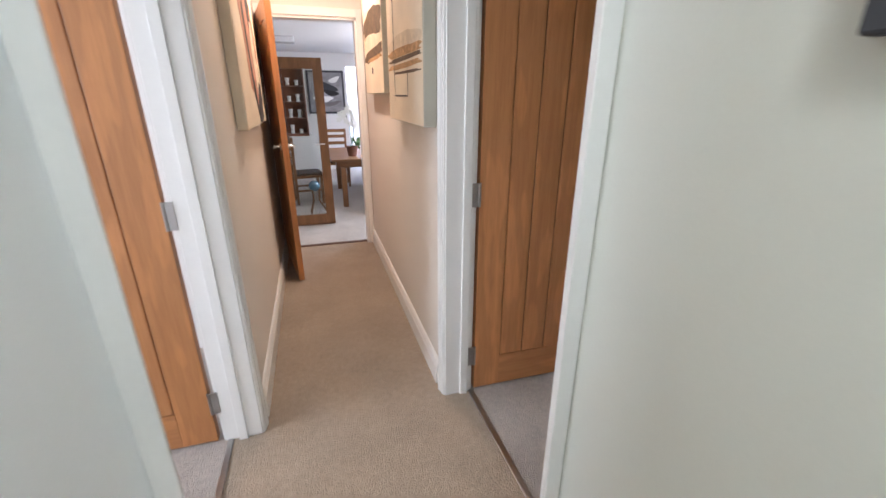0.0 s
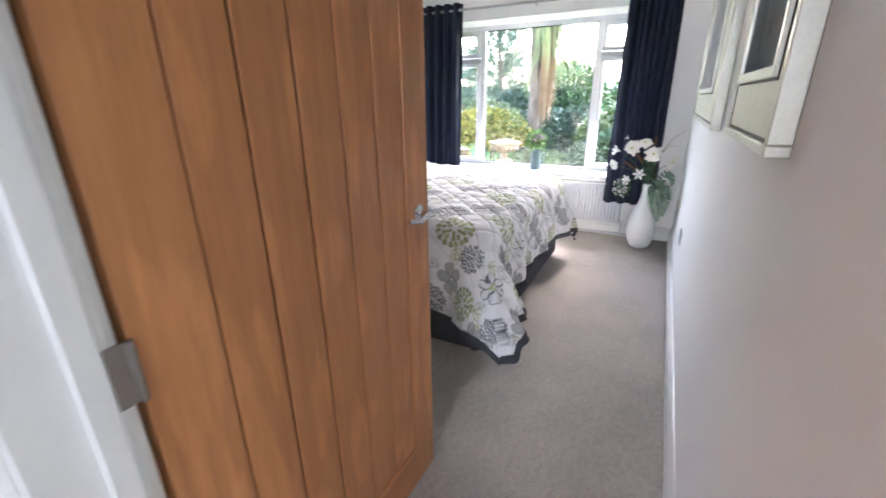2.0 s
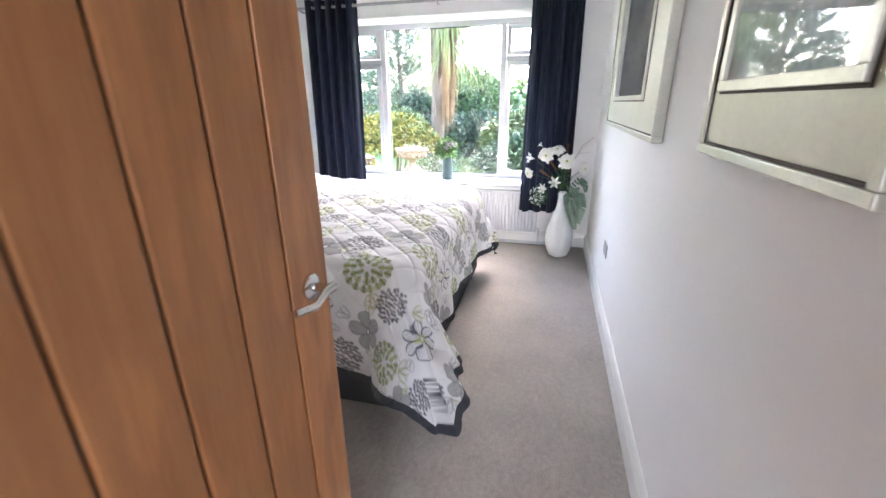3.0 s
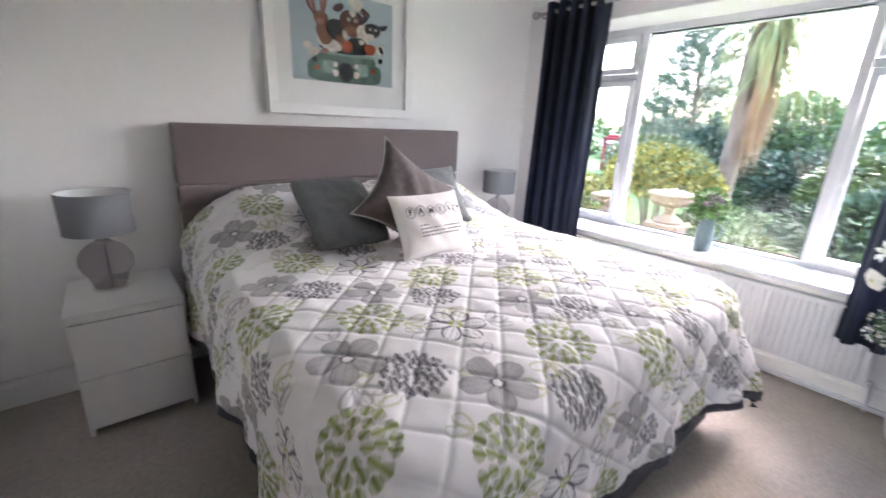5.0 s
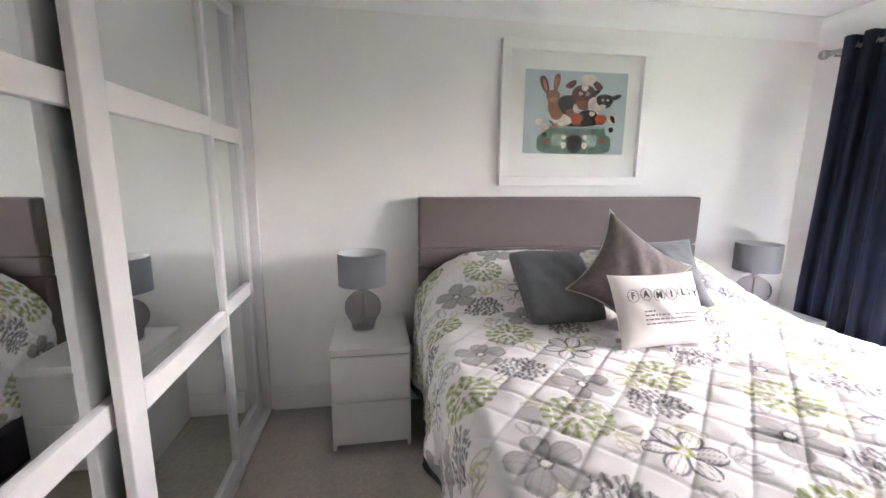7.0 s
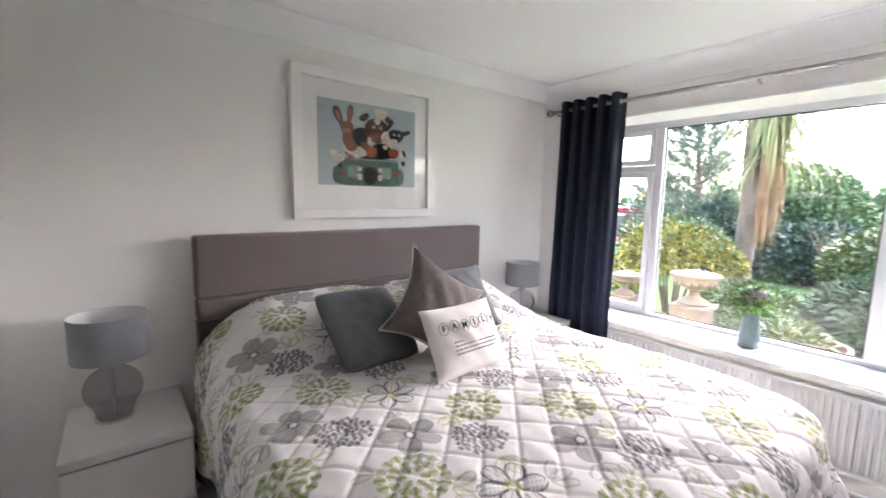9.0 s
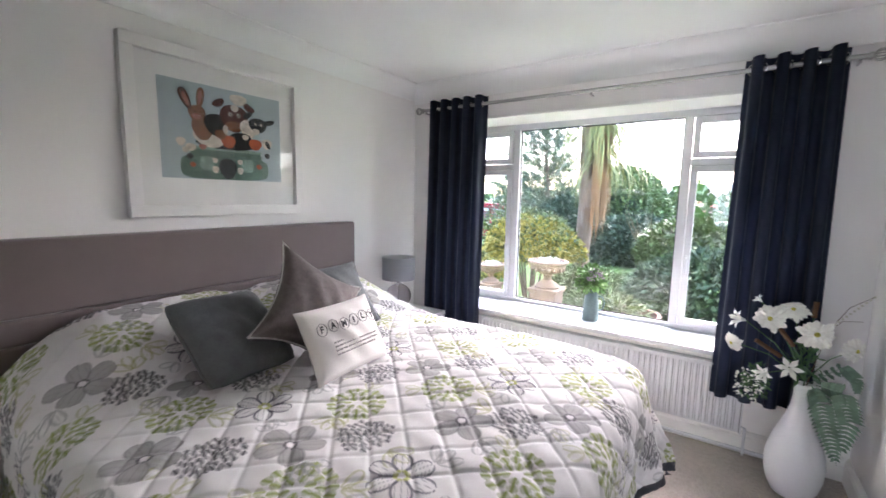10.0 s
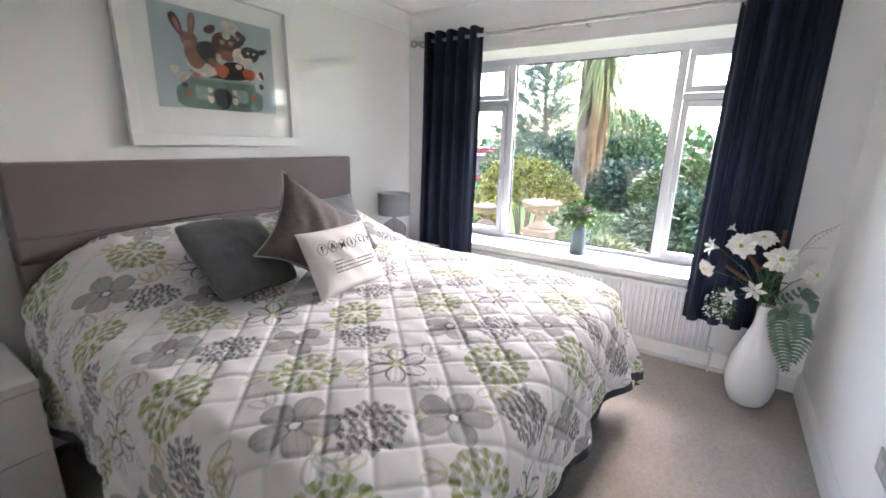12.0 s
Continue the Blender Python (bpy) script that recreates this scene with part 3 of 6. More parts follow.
def cloth():
    """The bedspread: a quilted cloth laid over the mattress and pillows, hanging down on three sides, with its printed flowers."""
    step = 0.0046
    drop_x, drop_y = 0.54, 0.52
    head = 4.03
    us = np.arange(BX0 - drop_x, BX1 + drop_x, step)
    vs = np.arange(BY0 - drop_y, head, step)
    U, W = np.meshgrid(us, vs, indexing="ij")
    at = (1.0, 3.0, 3.10, 3.40, 3.55, 3.725, 3.95, 4.06)   # along the cloth: how far it lies up the bed, and how high the pillows lift it
    V = sum(np.interp(W + k, at, (1.0, 3.0, 3.09, 3.282, 3.417, 3.553, 3.745, 3.86)) for k in np.linspace(-0.06, 0.06, 7)) / 7
    lift = sum(np.interp(W + k, at, (0.0, 0.0, 0.004, 0.055, 0.108, 0.200, 0.245, 0.225)) for k in np.linspace(-0.06, 0.06, 7)) / 7
    rc, re = 0.19, 0.10
    qx, qy = np.clip(U, BX0 + rc, BX1 - rc), np.maximum(V, BY0 + rc)
    dx, dy = U - qx, V - qy
    d = np.hypot(dx, dy) + 1e-9
    nx, ny = dx / d, dy / d
    e = np.maximum(d - (rc - re), 0)
    th = np.minimum(e / re, math.pi / 2)
    rest = np.maximum(e - re * math.pi / 2, 0)
    out = np.where(d > rc - re, (rc - re) + re * np.sin(th), d)
    down = re * (1 - np.cos(th)) + rest * 0.985
    along = np.where(np.abs(nx) > np.abs(ny), V, U) + 0.35 * np.arctan2(ny, nx)
    fold = np.sin(along * 11.0) * 0.6 + np.sin(along * 23.0 + 1.3) * 0.4
    corner = np.clip(np.abs(nx * ny) * 2, 0, 1)
    cu, cv = np.clip(U, BX0, BX1), np.clip(V, BY0, BY1)
    near = np.where(np.abs(nx) > np.abs(ny), cv - BY0, np.minimum(cu - BX0, BX1 - cu))
    near = np.exp(-((near / 0.26) ** 2))
    flare = rest * (np.where(nx > 0.5, 0.07, 0.03) + 0.07 * fold * smoothstep(0, 0.4, rest) + np.where(nx > 0, 0.14, 0.30) * corner + near * np.where(np.abs(nx) > np.abs(ny), 0.06, np.where(nx > 0, 0.10, 0.24)))
    down = down - rest * 0.14 * (1 - near) - rest * np.where(nx > 0, 0.26, 0.30) * corner - rest * np.where(np.abs(nx) > np.abs(ny), 0.04, np.where(nx > 0, 0.04, 0.16)) * near
    out = out + flare
    X, Y = qx + nx * out, qy + ny * out
    cu, cv = np.clip(U, BX0, BX1), np.clip(V, BY0, BY1)
    side = smoothstep(BX0 - 0.16, BX0 + 0.34, cu) * smoothstep(BX0 - 0.16, BX0 + 0.34, BX0 + BX1 - cu)
    dip = 1 - 0.10 * np.exp(-(((cu - 3.37) / 0.10) ** 2))
    pillow = lift * side * dip
    crown = 0.012 * side - 0.03 * (1 - smoothstep(BY0, BY0 + 0.5, cv))
    rumple = 0.006 * np.sin(cu * 7.1 + cv * 3.0) * np.sin(cv * 5.3 + 1.0)
    Z = ZT + pillow + crown + rumple - down
    Z = np.maximum(Z, 0.012 + 0.004 * fold)
    V = W
    # quilting, in squares set slantwise to the bed
    s = 0.112
    a, b = ((U + V) / math.sqrt(2) - 3.818) / s, ((U - V) / math.sqrt(2) - 0.379) / s
    da, db = np.abs(a - np.round(a)) * s, np.abs(b - np.round(b)) * s
    relief = -0.0032 * (np.exp(-((da / 0.007) ** 2)) + np.exp(-((db / 0.007) ** 2))) + 0.0035 * np.abs(np.sin(math.pi * a) * np.sin(math.pi * b))
    P = np.stack([X, Y, Z], -1)
    nrm = np.cross(np.gradient(P, axis=0), np.gradient(P, axis=1))
    nrm /= np.linalg.norm(nrm, axis=-1, keepdims=True) + 1e-9
    rng = np.random.RandomState(5)
    fine = np.zeros_like(U)
    for k in range(14):
        ang, f = rng.rand() * 6.28, 20 + rng.rand() * 60
        fine += np.sin((U * math.cos(ang) + V * math.sin(ang)) * f + rng.rand() * 6.28)
    P += nrm * (relief + 0.0006 * fine)[..., None]
    # the print
    C = np.empty(U.shape + (3,))
    C[:] = (0.80, 0.775, 0.77)

    def lay(mask, color, k=1.0):
        m = np.clip(mask * k, 0, 1)[..., None]
        C[:] = C * (1 - m) + np.array(color) * m

    def spot(x, y, ang, length, width, color, k=1.0, line=None, ground=None):
        """A petal or leaf with one pointed end at (x, y)."""
        i0, i1 = np.searchsorted(us, [x - length * 1.2, x + length * 1.2])
        j0, j1 = np.searchsorted(vs, [y - length * 1.2, y + length * 1.2])
        if i1 - i0 < 2 or j1 - j0 < 2:
            return
        u, v = U[i0:i1, j0:j1] - x, V[i0:i1, j0:j1] - y
        p, q = (u * math.cos(ang) + v * math.sin(ang)) / length, (-u * math.sin(ang) + v * math.cos(ang)) / width
        prof = np.where((p > 0) & (p < 1), np.sqrt(np.clip(p * (1 - p), 0, 1)) * (1.6 + 0.8 * p), 0.0)
        edge = prof - np.abs(q)
        soft = 0.0035 / width
        body = np.clip(edge / soft + 0.5, 0, 1) * (prof > 0.02)
        sub = C[i0:i1, j0:j1]
        if ground:
            m = (body * 0.85)[..., None]
            sub[:] = sub * (1 - m) + np.array(ground) * m
        if line:
            ring = np.clip(1.6 - np.abs(edge) / (soft * 1.0), 0, 1) * (prof > 0.02)
            veins = body * np.clip(1.3 - np.abs(np.sin(q * 5.0)) * 3.2, 0, 1) * (p > 0.12) * 0.6
            m = (np.maximum(ring, veins) * k)[..., None]
            sub[:] = sub * (1 - m) + np.array(line) * m
        else:
            shade = body * k * (0.75 + 0.25 * np.cos(q * 5.0))
            sub[:] = sub * (1 - shade[..., None]) + np.array(color) * shade[..., None]

    green, green2, grey, dark = (0.20, 0.25, 0.035), (0.31, 0.36, 0.085), (0.37, 0.355, 0.35), (0.075, 0.07, 0.082)
    px, py = 0.69, 0.625
    motif = [("G", 2.755, 2.475), ("G", 3.16, 2.055), ("B", 2.705, 2.155), ("B", 3.04, 2.505), ("F", 2.59, 2.31), ("F", 2.865, 2.03), ("L", 2.95, 2.295)]
    for i in range(-2, 5):
        for j in range(-2, 5):
            for kind, mx, my in motif:
                x, y = mx + i * px, my + j * py
                if not (us[0] - 0.15 < x < us[-1] + 0.15 and vs[0] - 0.15 < y < vs[-1] + 0.15):
                    continue
                r0 = rng.rand() * 0.3 + (mx * 7) % 1
                if kind == "G":
                    for ring, (m, r) in enumerate(((6, 0.018), (11, 0.044), (16, 0.074))):
                        for k in range(m):
                            an = r0 + ring * 0.3 + 2 * math.pi * k / m + rng.uniform(-0.06, 0.06)
                            spot(x + r * math.cos(an), y + r * math.sin(an), an, 0.0285 + 0.0015 * ring, 0.0128 + 0.002 * ring, green if rng.rand() < 0.6 else green2, 0.97)
                elif kind == "B":
                    for k in range(62):
                        rr, an = 0.093 * math.sqrt((k + 0.5) / 62), k * 2.39996
                        cx, cy = x + rr * math.cos(an), y + rr * math.sin(an) * 0.92
                        spot(cx - 0.009, cy, rng.uniform(-0.5, 0.5) + 1.2, 0.0225, 0.0098, dark if rng.rand() < 0.55 else (0.20, 0.19, 0.20), 1.0)
                elif kind == "F":
                    for k in range(5):
                        an = r0 + 2 * math.pi * k / 5
                        spot(x + 0.012 * math.cos(an), y + 0.012 * math.sin(an), an, 0.092, 0.034, None, 0.5, line=(0.19, 0.18, 0.18), ground=grey)
                    for k in range(12):
                        an = k * 2.4
                        spot(x + 0.012 * math.cos(an), y + 0.012 * math.sin(an), an, 0.010, 0.005, dark, 0.9)
                else:
                    for k in range(6):
                        an = r0 + 2 * math.pi * k / 6
                        spot(x + 0.012 * math.cos(an), y + 0.012 * math.sin(an), an, 0.088, 0.027, None, 0.95, line=(0.13, 0.12, 0.15))
                    for k in range(16):
                        an = k * 2.4
                        spot(x + 0.010 * math.cos(an), y + 0.010 * math.sin(an), an, 0.014, 0.005, (0.42, 0.44, 0.10), 0.9)
                tone_ = (0.38, 0.38, 0.12) if kind in "GB" else (0.30, 0.30, 0.30)
                for k in range(3):
                    an = r0 * 5 + 2.1 + k * 0.75
                    bx, by = x + 0.112 * math.cos(r0 * 5 + 2.6), y + 0.112 * math.sin(r0 * 5 + 2.6)
                    spot(bx, by, an, 0.078, 0.016, None, 0.6, line=tone_, ground=None)
                for k in range(2):
                    side_ = r0 * 5 - 0.3
                    bx, by = x + 0.108 * math.cos(side_), y + 0.108 * math.sin(side_)
                    spot(bx, by, side_ - 0.5 + k * 0.95, 0.062, 0.014, None, 0.5, line=tone_, ground=None)
    border = np.minimum(np.minimum(U - us[0], us[-1] - U), V - vs[0])
    lay((border < 0.045).astype(float), (0.075, 0.072, 0.075))
    n0, n1 = U.shape
    idx = np.arange(n0 * n1).reshape(n0, n1)
    quads = np.stack([idx[:-1, :-1], idx[1:, :-1], idx[1:, 1:], idx[:-1, 1:]], -1).reshape(-1, 4)
    m, n, l, p = base_nodes("printed_quilt")
    att = n.new("ShaderNodeVertexColor")
    att.layer_name = "print"
    co = n.new("ShaderNodeTexCoord").outputs["Object"]
    weave = noise_at(n, l, co, 500, 2, 0.6)
    soft = noise_at(n, l, co, 5, 4, 0.6)
    c = mix(n, l, 1.0, att.outputs[0], ramp(n, l, soft, [(0.3, (0.96,) * 3), (0.7, (1.04,) * 3)]), "MULTIPLY")
    l.new(c, p.inputs["Base Color"])
    p.inputs["Roughness"].default_value = 0.9
    b = n.new("ShaderNodeBump")
    b.inputs["Strength"].default_value, b.inputs["Distance"].default_value = 0.25, 0.001
    l.new(weave, b.inputs["Height"])
    l.new(b.outputs[0], p.inputs["Normal"])
    hem = border[:-1, :-1].reshape(-1) < 0.045
    top = thing("bedspread", (0, 0, 0), "quilted white bedspread printed with grey and green flowers", "bedspread")
    for name, keep in (("quilt", ~hem), ("hem", hem)):
        some, inverse = np.unique(quads[keep], return_inverse=True)
        q = inverse.reshape(-1, 4)
        me = bpy.data.meshes.new(name)
        me.vertices.add(len(some))
        me.vertices.foreach_set("co", P.reshape(-1, 3)[some].reshape(-1).astype(np.float32))
        me.loops.add(len(q) * 4)
        me.loops.foreach_set("vertex_index", q.reshape(-1).astype(np.int32))
        me.polygons.add(len(q))
        me.polygons.foreach_set("loop_start", np.arange(0, len(q) * 4, 4, dtype=np.int32))
        me.polygons.foreach_set("use_smooth", np.ones(len(q), dtype=bool))
        me.update(calc_edges=True)
        if name == "quilt":
            at = me.color_attributes.new("print", "FLOAT_COLOR", "POINT")
            rgba = np.ones((len(some), 4), dtype=np.float32)
            rgba[:, :3] = C.reshape(-1, 3)[some]
            at.data.foreach_set("color", rgba.reshape(-1))
        me.materials.append(m if name == "quilt" else DIVAN)
        ob = new(name, me)
        ob.parent = top


cloth()


# ---- cushions ----
def cushion(name, width, height, thick, m, material, label, pinch=0.12, piping=None, extra=None, soft=0.0):
    c = thing(name, (0, 0, 0), label, "cushion")
    bm = bmesh.new()
    n = 26
    rng = random.Random(name + label)
    ph = [rng.uniform(0, 6.28) for _ in range(4)]
    sheets = []
    for s in (1, -1):
        rows = []
        for i in range(n + 1):
            row = []
            for j in range(n + 1):
                a, b = 2 * i / n - 1, 2 * j / n - 1
                x = a * (1 - pinch * (1 - a * a) * 0 - pinch * (1 - b * b) * 0.5 * abs(a)) * width / 2
                z = b * (1 - pinch * (1 - a * a) * 0.5 * abs(b)) * height / 2
                q = 1 - 0.11 * (a * b) ** 4 * soft
                x, z = x * q, z * q
                h = (max(0.0, (1 - a * a) * (1 - b * b))) ** 0.42 * thick / 2
                h *= 1 + 0.07 * math.sin(a * 4 + ph[0]) * math.cos(b * 3.4 + ph[1])
                h += 0.004 * math.sin(a * 11 + b * 7 + ph[2]) * (1 - abs(a)) * (1 - abs(b)) * 2
                row.append(bm.verts.new((x, s * h, z)))
            rows.append(row)
        for i in range(n):
            for j in range(n):
                f = (rows[i][j], rows[i + 1][j], rows[i + 1][j + 1], rows[i][j + 1])
                bm.faces.new(f if s < 0 else f[::-1])
        sheets.append(rows)
    rim = [(i, 0) for i in range(n)] + [(n, j) for j in range(n)] + [(i, n) for i in range(n, 0, -1)] + [(0, j) for j in range(n, 0, -1)]
    edge = [sheets[0][i][j].co.copy() for i, j in rim]
    bmesh.ops.remove_doubles(bm, verts=bm.verts, dist=0.0004)
    part("cover", bm, material, c, smooth=True)
    if piping:
        bm = bmesh.new()
        tube(bm, edge + [edge[0]], 0.0042, 6)
        part("piping", bm, piping, c, smooth=True)
    if extra:
        extra(c)
    c.matrix_world = m
    return c


def family(c):
    """The printed front of the small cushion: six ringed letters, a word and four lines of small print."""
    for k, ch in enumerate("FAMILY"):
        x, z = -0.150 + k * 0.0575, 0.052 + 0.004 * math.sin(k * 2.1)
        bend = -0.0540 - 0.011 * (1 - (x / 0.2) ** 2)
        cu = bpy.data.curves.new("letter", "FONT")
        cu.body, cu.size, cu.align_x, cu.align_y, cu.extrude, cu.offset = ch, 0.038, "CENTER", "CENTER", 0.0004, 0.0012
        cu.materials.append(INK)
        ob = new("letter", cu)
        ob.parent = c
        ob.matrix_local = pose(x, bend, z, 90, 0, 0)
        bm = bmesh.new()
        for r0 in (0.0235, 0.0262):
            pts = [(x + r0 * math.cos(a), bend, z + (r0) * math.sin(a)) for a in [2 * math.pi * i / 28 for i in range(29)]]
            tube(bm, pts, 0.0007, 4)
        part("letter_ring", bm, INK_GREY, c)
    lines = [(-0.115, -0.072), (-0.115, 0.125), (-0.115, 0.130), (-0.115, 0.105)]
    rng = random.Random(3)
    for k, (a, b) in enumerate(lines):
        z = -0.012 - k * 0.0165
        bm = bmesh.new()
        x = a
        while x < b:
            w = rng.uniform(0.008, 0.024)
            w = min(w, b - x + 0.004)
            y = -0.0660 + 0.35 * x * x + 1.0 * z * z
            box(bm, (x, y - 0.0006, z - 0.0032), (x + w, y + 0.0006, z + 0.0032))
            x += w + 0.0045
        part("printed_line", bm, INK_GREY, c)


cushion("cushion", 0.43, 0.42, 0.18, pose(3.05, 3.28, 0.925, -47, 3, 8), GREY_PLUSH, "dark grey plush square cushion leaning on the pillows", 0.17, GREY_PLUSH, None, 1.0)
cushion("cushion", 0.44, 0.42, 0.16, pose(3.68, 3.40, 0.935, -42, -4, -14), GREY_PLUSH, "blue-grey plush cushion half hidden behind the others", 0.20, GREY_PLUSH, None, 0.0)
cushion("cushion", 0.48, 0.48, 0.18, pose(3.36, 3.165, 0.985, -26, 0, 2) @ pose(0, 0, 0, 0, 38, 0), TAUPE_CHENILLE, "taupe chenille cushion with silver piping standing on one corner", 0.46, PIPING)
cushion("cushion", 0.42, 0.31, 0.12, pose(3.355, 2.955, 0.90, -27, 0, 3) @ pose(0, 0, 0, 0, 0, 0), WHITE_COTTON, "small white cotton cushion printed with ringed letters", 0.12, None, family)


# ---- night tables and lamps ----
def night_table(x, y):
    t = thing("nightstand", (x, y, 0), "white two-drawer bedside table with plain fronts on beige carpet", "nightstand", "bedside tables")
    w, d, h = 0.41, 0.48, 0.575
    x0, x1, y0, y1 = x - w / 2, x + w / 2, y - d / 2, y + d / 2
    part("carcass", boxes(((x0, y0 + 0.024, 0), (x0 + 0.018, y1, h - 0.035)), ((x1 - 0.018, y0 + 0.024, 0), (x1, y1, h - 0.035)), ((x0 + 0.018, y0 + 0.03, 0.03), (x1 - 0.018, y1, 0.05)), ((x0 + 0.018, y1 - 0.01, 0.05), (x1 - 0.018, y1, h - 0.035)), bevel=0.001), WHITE_LAM, t)
    part("top", boxes(((x0, y0, h - 0.035), (x1, y1, h)), bevel=0.002), WHITE_LAM, t)
    for z, h2 in ((0.045, 0.236), (0.286, 0.246)):
        part("drawer", boxes(((x0 + 0.005, y0 + 0.003, z), (x1 - 0.005, y0 + 0.021, z + h2)), bevel=0.002), WHITE_LAM, t)
    return t


night_table(2.16, 3.715)
night_table(4.72, 3.715)


def table_lamp(x, y, z):
    t = thing("table_lamp", (x, y, z), "grey drum-shade lamp with smoked glass globe on white table", "lamp", "bedside lamps")
    bm = bmesh.new()
    revolve(bm, [(0.0, 0.0), (0.064, 0.0), (0.070, 0.004), (0.070, 0.014), (0.062, 0.018), (0.0, 0.018)], (x, y, z), 36)
    part("foot", bm, CHROME, t, "chrome foot", smooth=True)
    bm = bmesh.new()
    prof = [(0.062, 0.0185), (0.064, 0.03), (0.068, 0.042)]
    prof += [(0.101 * math.sin(radians(a)), 0.13 - 0.095 * math.cos(radians(a))) for a in range(48, 162, 6)]
    prof += [(0.028, 0.217)]
    revolve(bm, prof + [(r - 0.003, h) for r, h in prof[::-1]], (x, y, z), 40)
    part("globe", bm, SMOKE, t, "smoked glass globe", smooth=True)
    bm = bmesh.new()
    revolve(bm, [(0.007, 0.0185), (0.007, 0.215), (0.03, 0.218), (0.03, 0.228), (0.016, 0.232), (0.016, 0.31), (0.0, 0.312)], (x, y, z), 20)
    part("stem", bm, STEEL, t, smooth=True)
    bm = bmesh.new()
    revolve(bm, [(0.131, 0.266), (0.131, 0.444)], (x, y, z), 48)
    bmesh.ops.solidify(bm, geom=bm.faces[:], thickness=0.0015)
    sh = part("shade", bm, SHADE, t, "grey fabric drum shade", smooth=True)
    bm = bmesh.new()
    revolve(bm, [(0.1285, 0.267), (0.1285, 0.443)], (x, y, z), 48)
    part("lining", bm, SHADE_IN, sh, smooth=True)
    bm = bmesh.new()
    for a in (0, 2.094, 4.189):
        tube(bm, [(x + 0.015 * math.cos(a), y + 0.015 * math.sin(a), z + 0.275), (x + 0.127 * math.cos(a), y + 0.127 * math.sin(a), z + 0.305)], 0.0015, 5)
    part("shade_ring", bm, STEEL, t)
    return t


table_lamp(2.12, 3.76, 0.575)
table_lamp(4.68, 3.77, 0.575)


# ---- curtains and pole ----
RX, RZ = 5.067, 2.222
pole = thing("curtain_pole", (RX, 2.47, RZ), "brushed steel curtain pole with ball finials above the window", "curtain pole")
bm = bmesh.new()
tube(bm, [(RX, 1.12, RZ), (RX, 3.83, RZ)], 0.0125, 16)
part("rod", bm, STEEL, pole, smooth=True)
for y, s in ((1.12, -1), (3.83, 1)):
    bm = bmesh.new()
    tube(bm, [(RX, y + s * 0.0005, RZ), (RX, y + s * 0.012, RZ)], 0.018, 16)
    for k in range(6):
        a = math.pi * k / 6
        pts = [(RX + 0.028 * math.cos(b) * math.cos(a), y + s * 0.042 + 0.028 * math.sin(b), RZ + 0.028 * math.cos(b) * math.sin(a)) for b in [2 * math.pi * i / 20 for i in range(21)]]
        tube(bm, pts, 0.0028, 5)
    part("finial", bm, STEEL, pole, smooth=True)
for y in (1.15, 2.44, 3.80):
    bm = bmesh.new()
    tube(bm, [(RX, y, RZ - 0.03), (RX, y, RZ - 0.014)], 0.006, 8)
    tube(bm, [(RX, y, RZ - 0.024), (E_ - 0.002, y, RZ - 0.024)], 0.006, 8)
    part("bracket", bm, STEEL, pole, smooth=True)


def curtain(y0, y1, folds, seed, lean):
    c = thing("curtain", (RX, (y0 + y1) / 2, 0.36), "navy eyelet curtain hanging in deep folds from a steel pole", "curtain", "window curtains")
    rng = random.Random(seed)
    bm = bmesh.new()
    nu, nz = folds * 14, 40
    rows = []
    for i in range(nz + 1):
        z = 2.285 + (0.365 - 2.285) * i / nz
        k = i / nz
        row = []
        for j in range(nu + 1):
            t = j / nu
            ph = t * folds * 2 * math.pi
            amp = 0.046 * (1 - 0.3 * k) + 0.005 * math.sin(5 * k + t * 9)
            wob = 0.006 * k * math.sin(t * 13 + seed) + 0.004 * math.sin(3 * k + t * 6 + seed) - 0.052 * min(1.0, k / 0.8)
            x = RX + amp * math.cos(ph) + wob
            y = y0 + (y1 - y0) * t + 0.010 * math.sin(2 * ph) + lean * k * (t - 0.5)
            row.append(bm.verts.new((x, y, z + (0.004 * math.sin(ph) if i in (0, nz) else 0))))
        rows.append(row)
    for i in range(nz):
        for j in range(nu):
            bm.faces.new((rows[i][j], rows[i][j + 1], rows[i + 1][j + 1], rows[i + 1][j]))
    bmesh.ops.solidify(bm, geom=bm.faces[:], thickness=0.003)
    part("cloth", bm, NAVY, c, smooth=True)
    for j in range(folds * 2):
        y = y0 + (y1 - y0) * (j + 0.5) / (folds * 2)
        bm = bmesh.new()
        pts = [(RX + 0.026 * math.cos(a) * 0.55, y + 0.026 * math.cos(a) * 0.5, RZ + 0.026 * math.sin(a)) for a in [2 * math.pi * i / 18 for i in range(19)]]
        tube(bm, pts, 0.0045, 6)
        part("eyelet", bm, CHROME, c, "chrome eyelet", smooth=True)
    return c


curtain(3.235, 3.765, 5, 1, 0.02)
curtain(1.18, 1.61, 4, 4, 0.03)


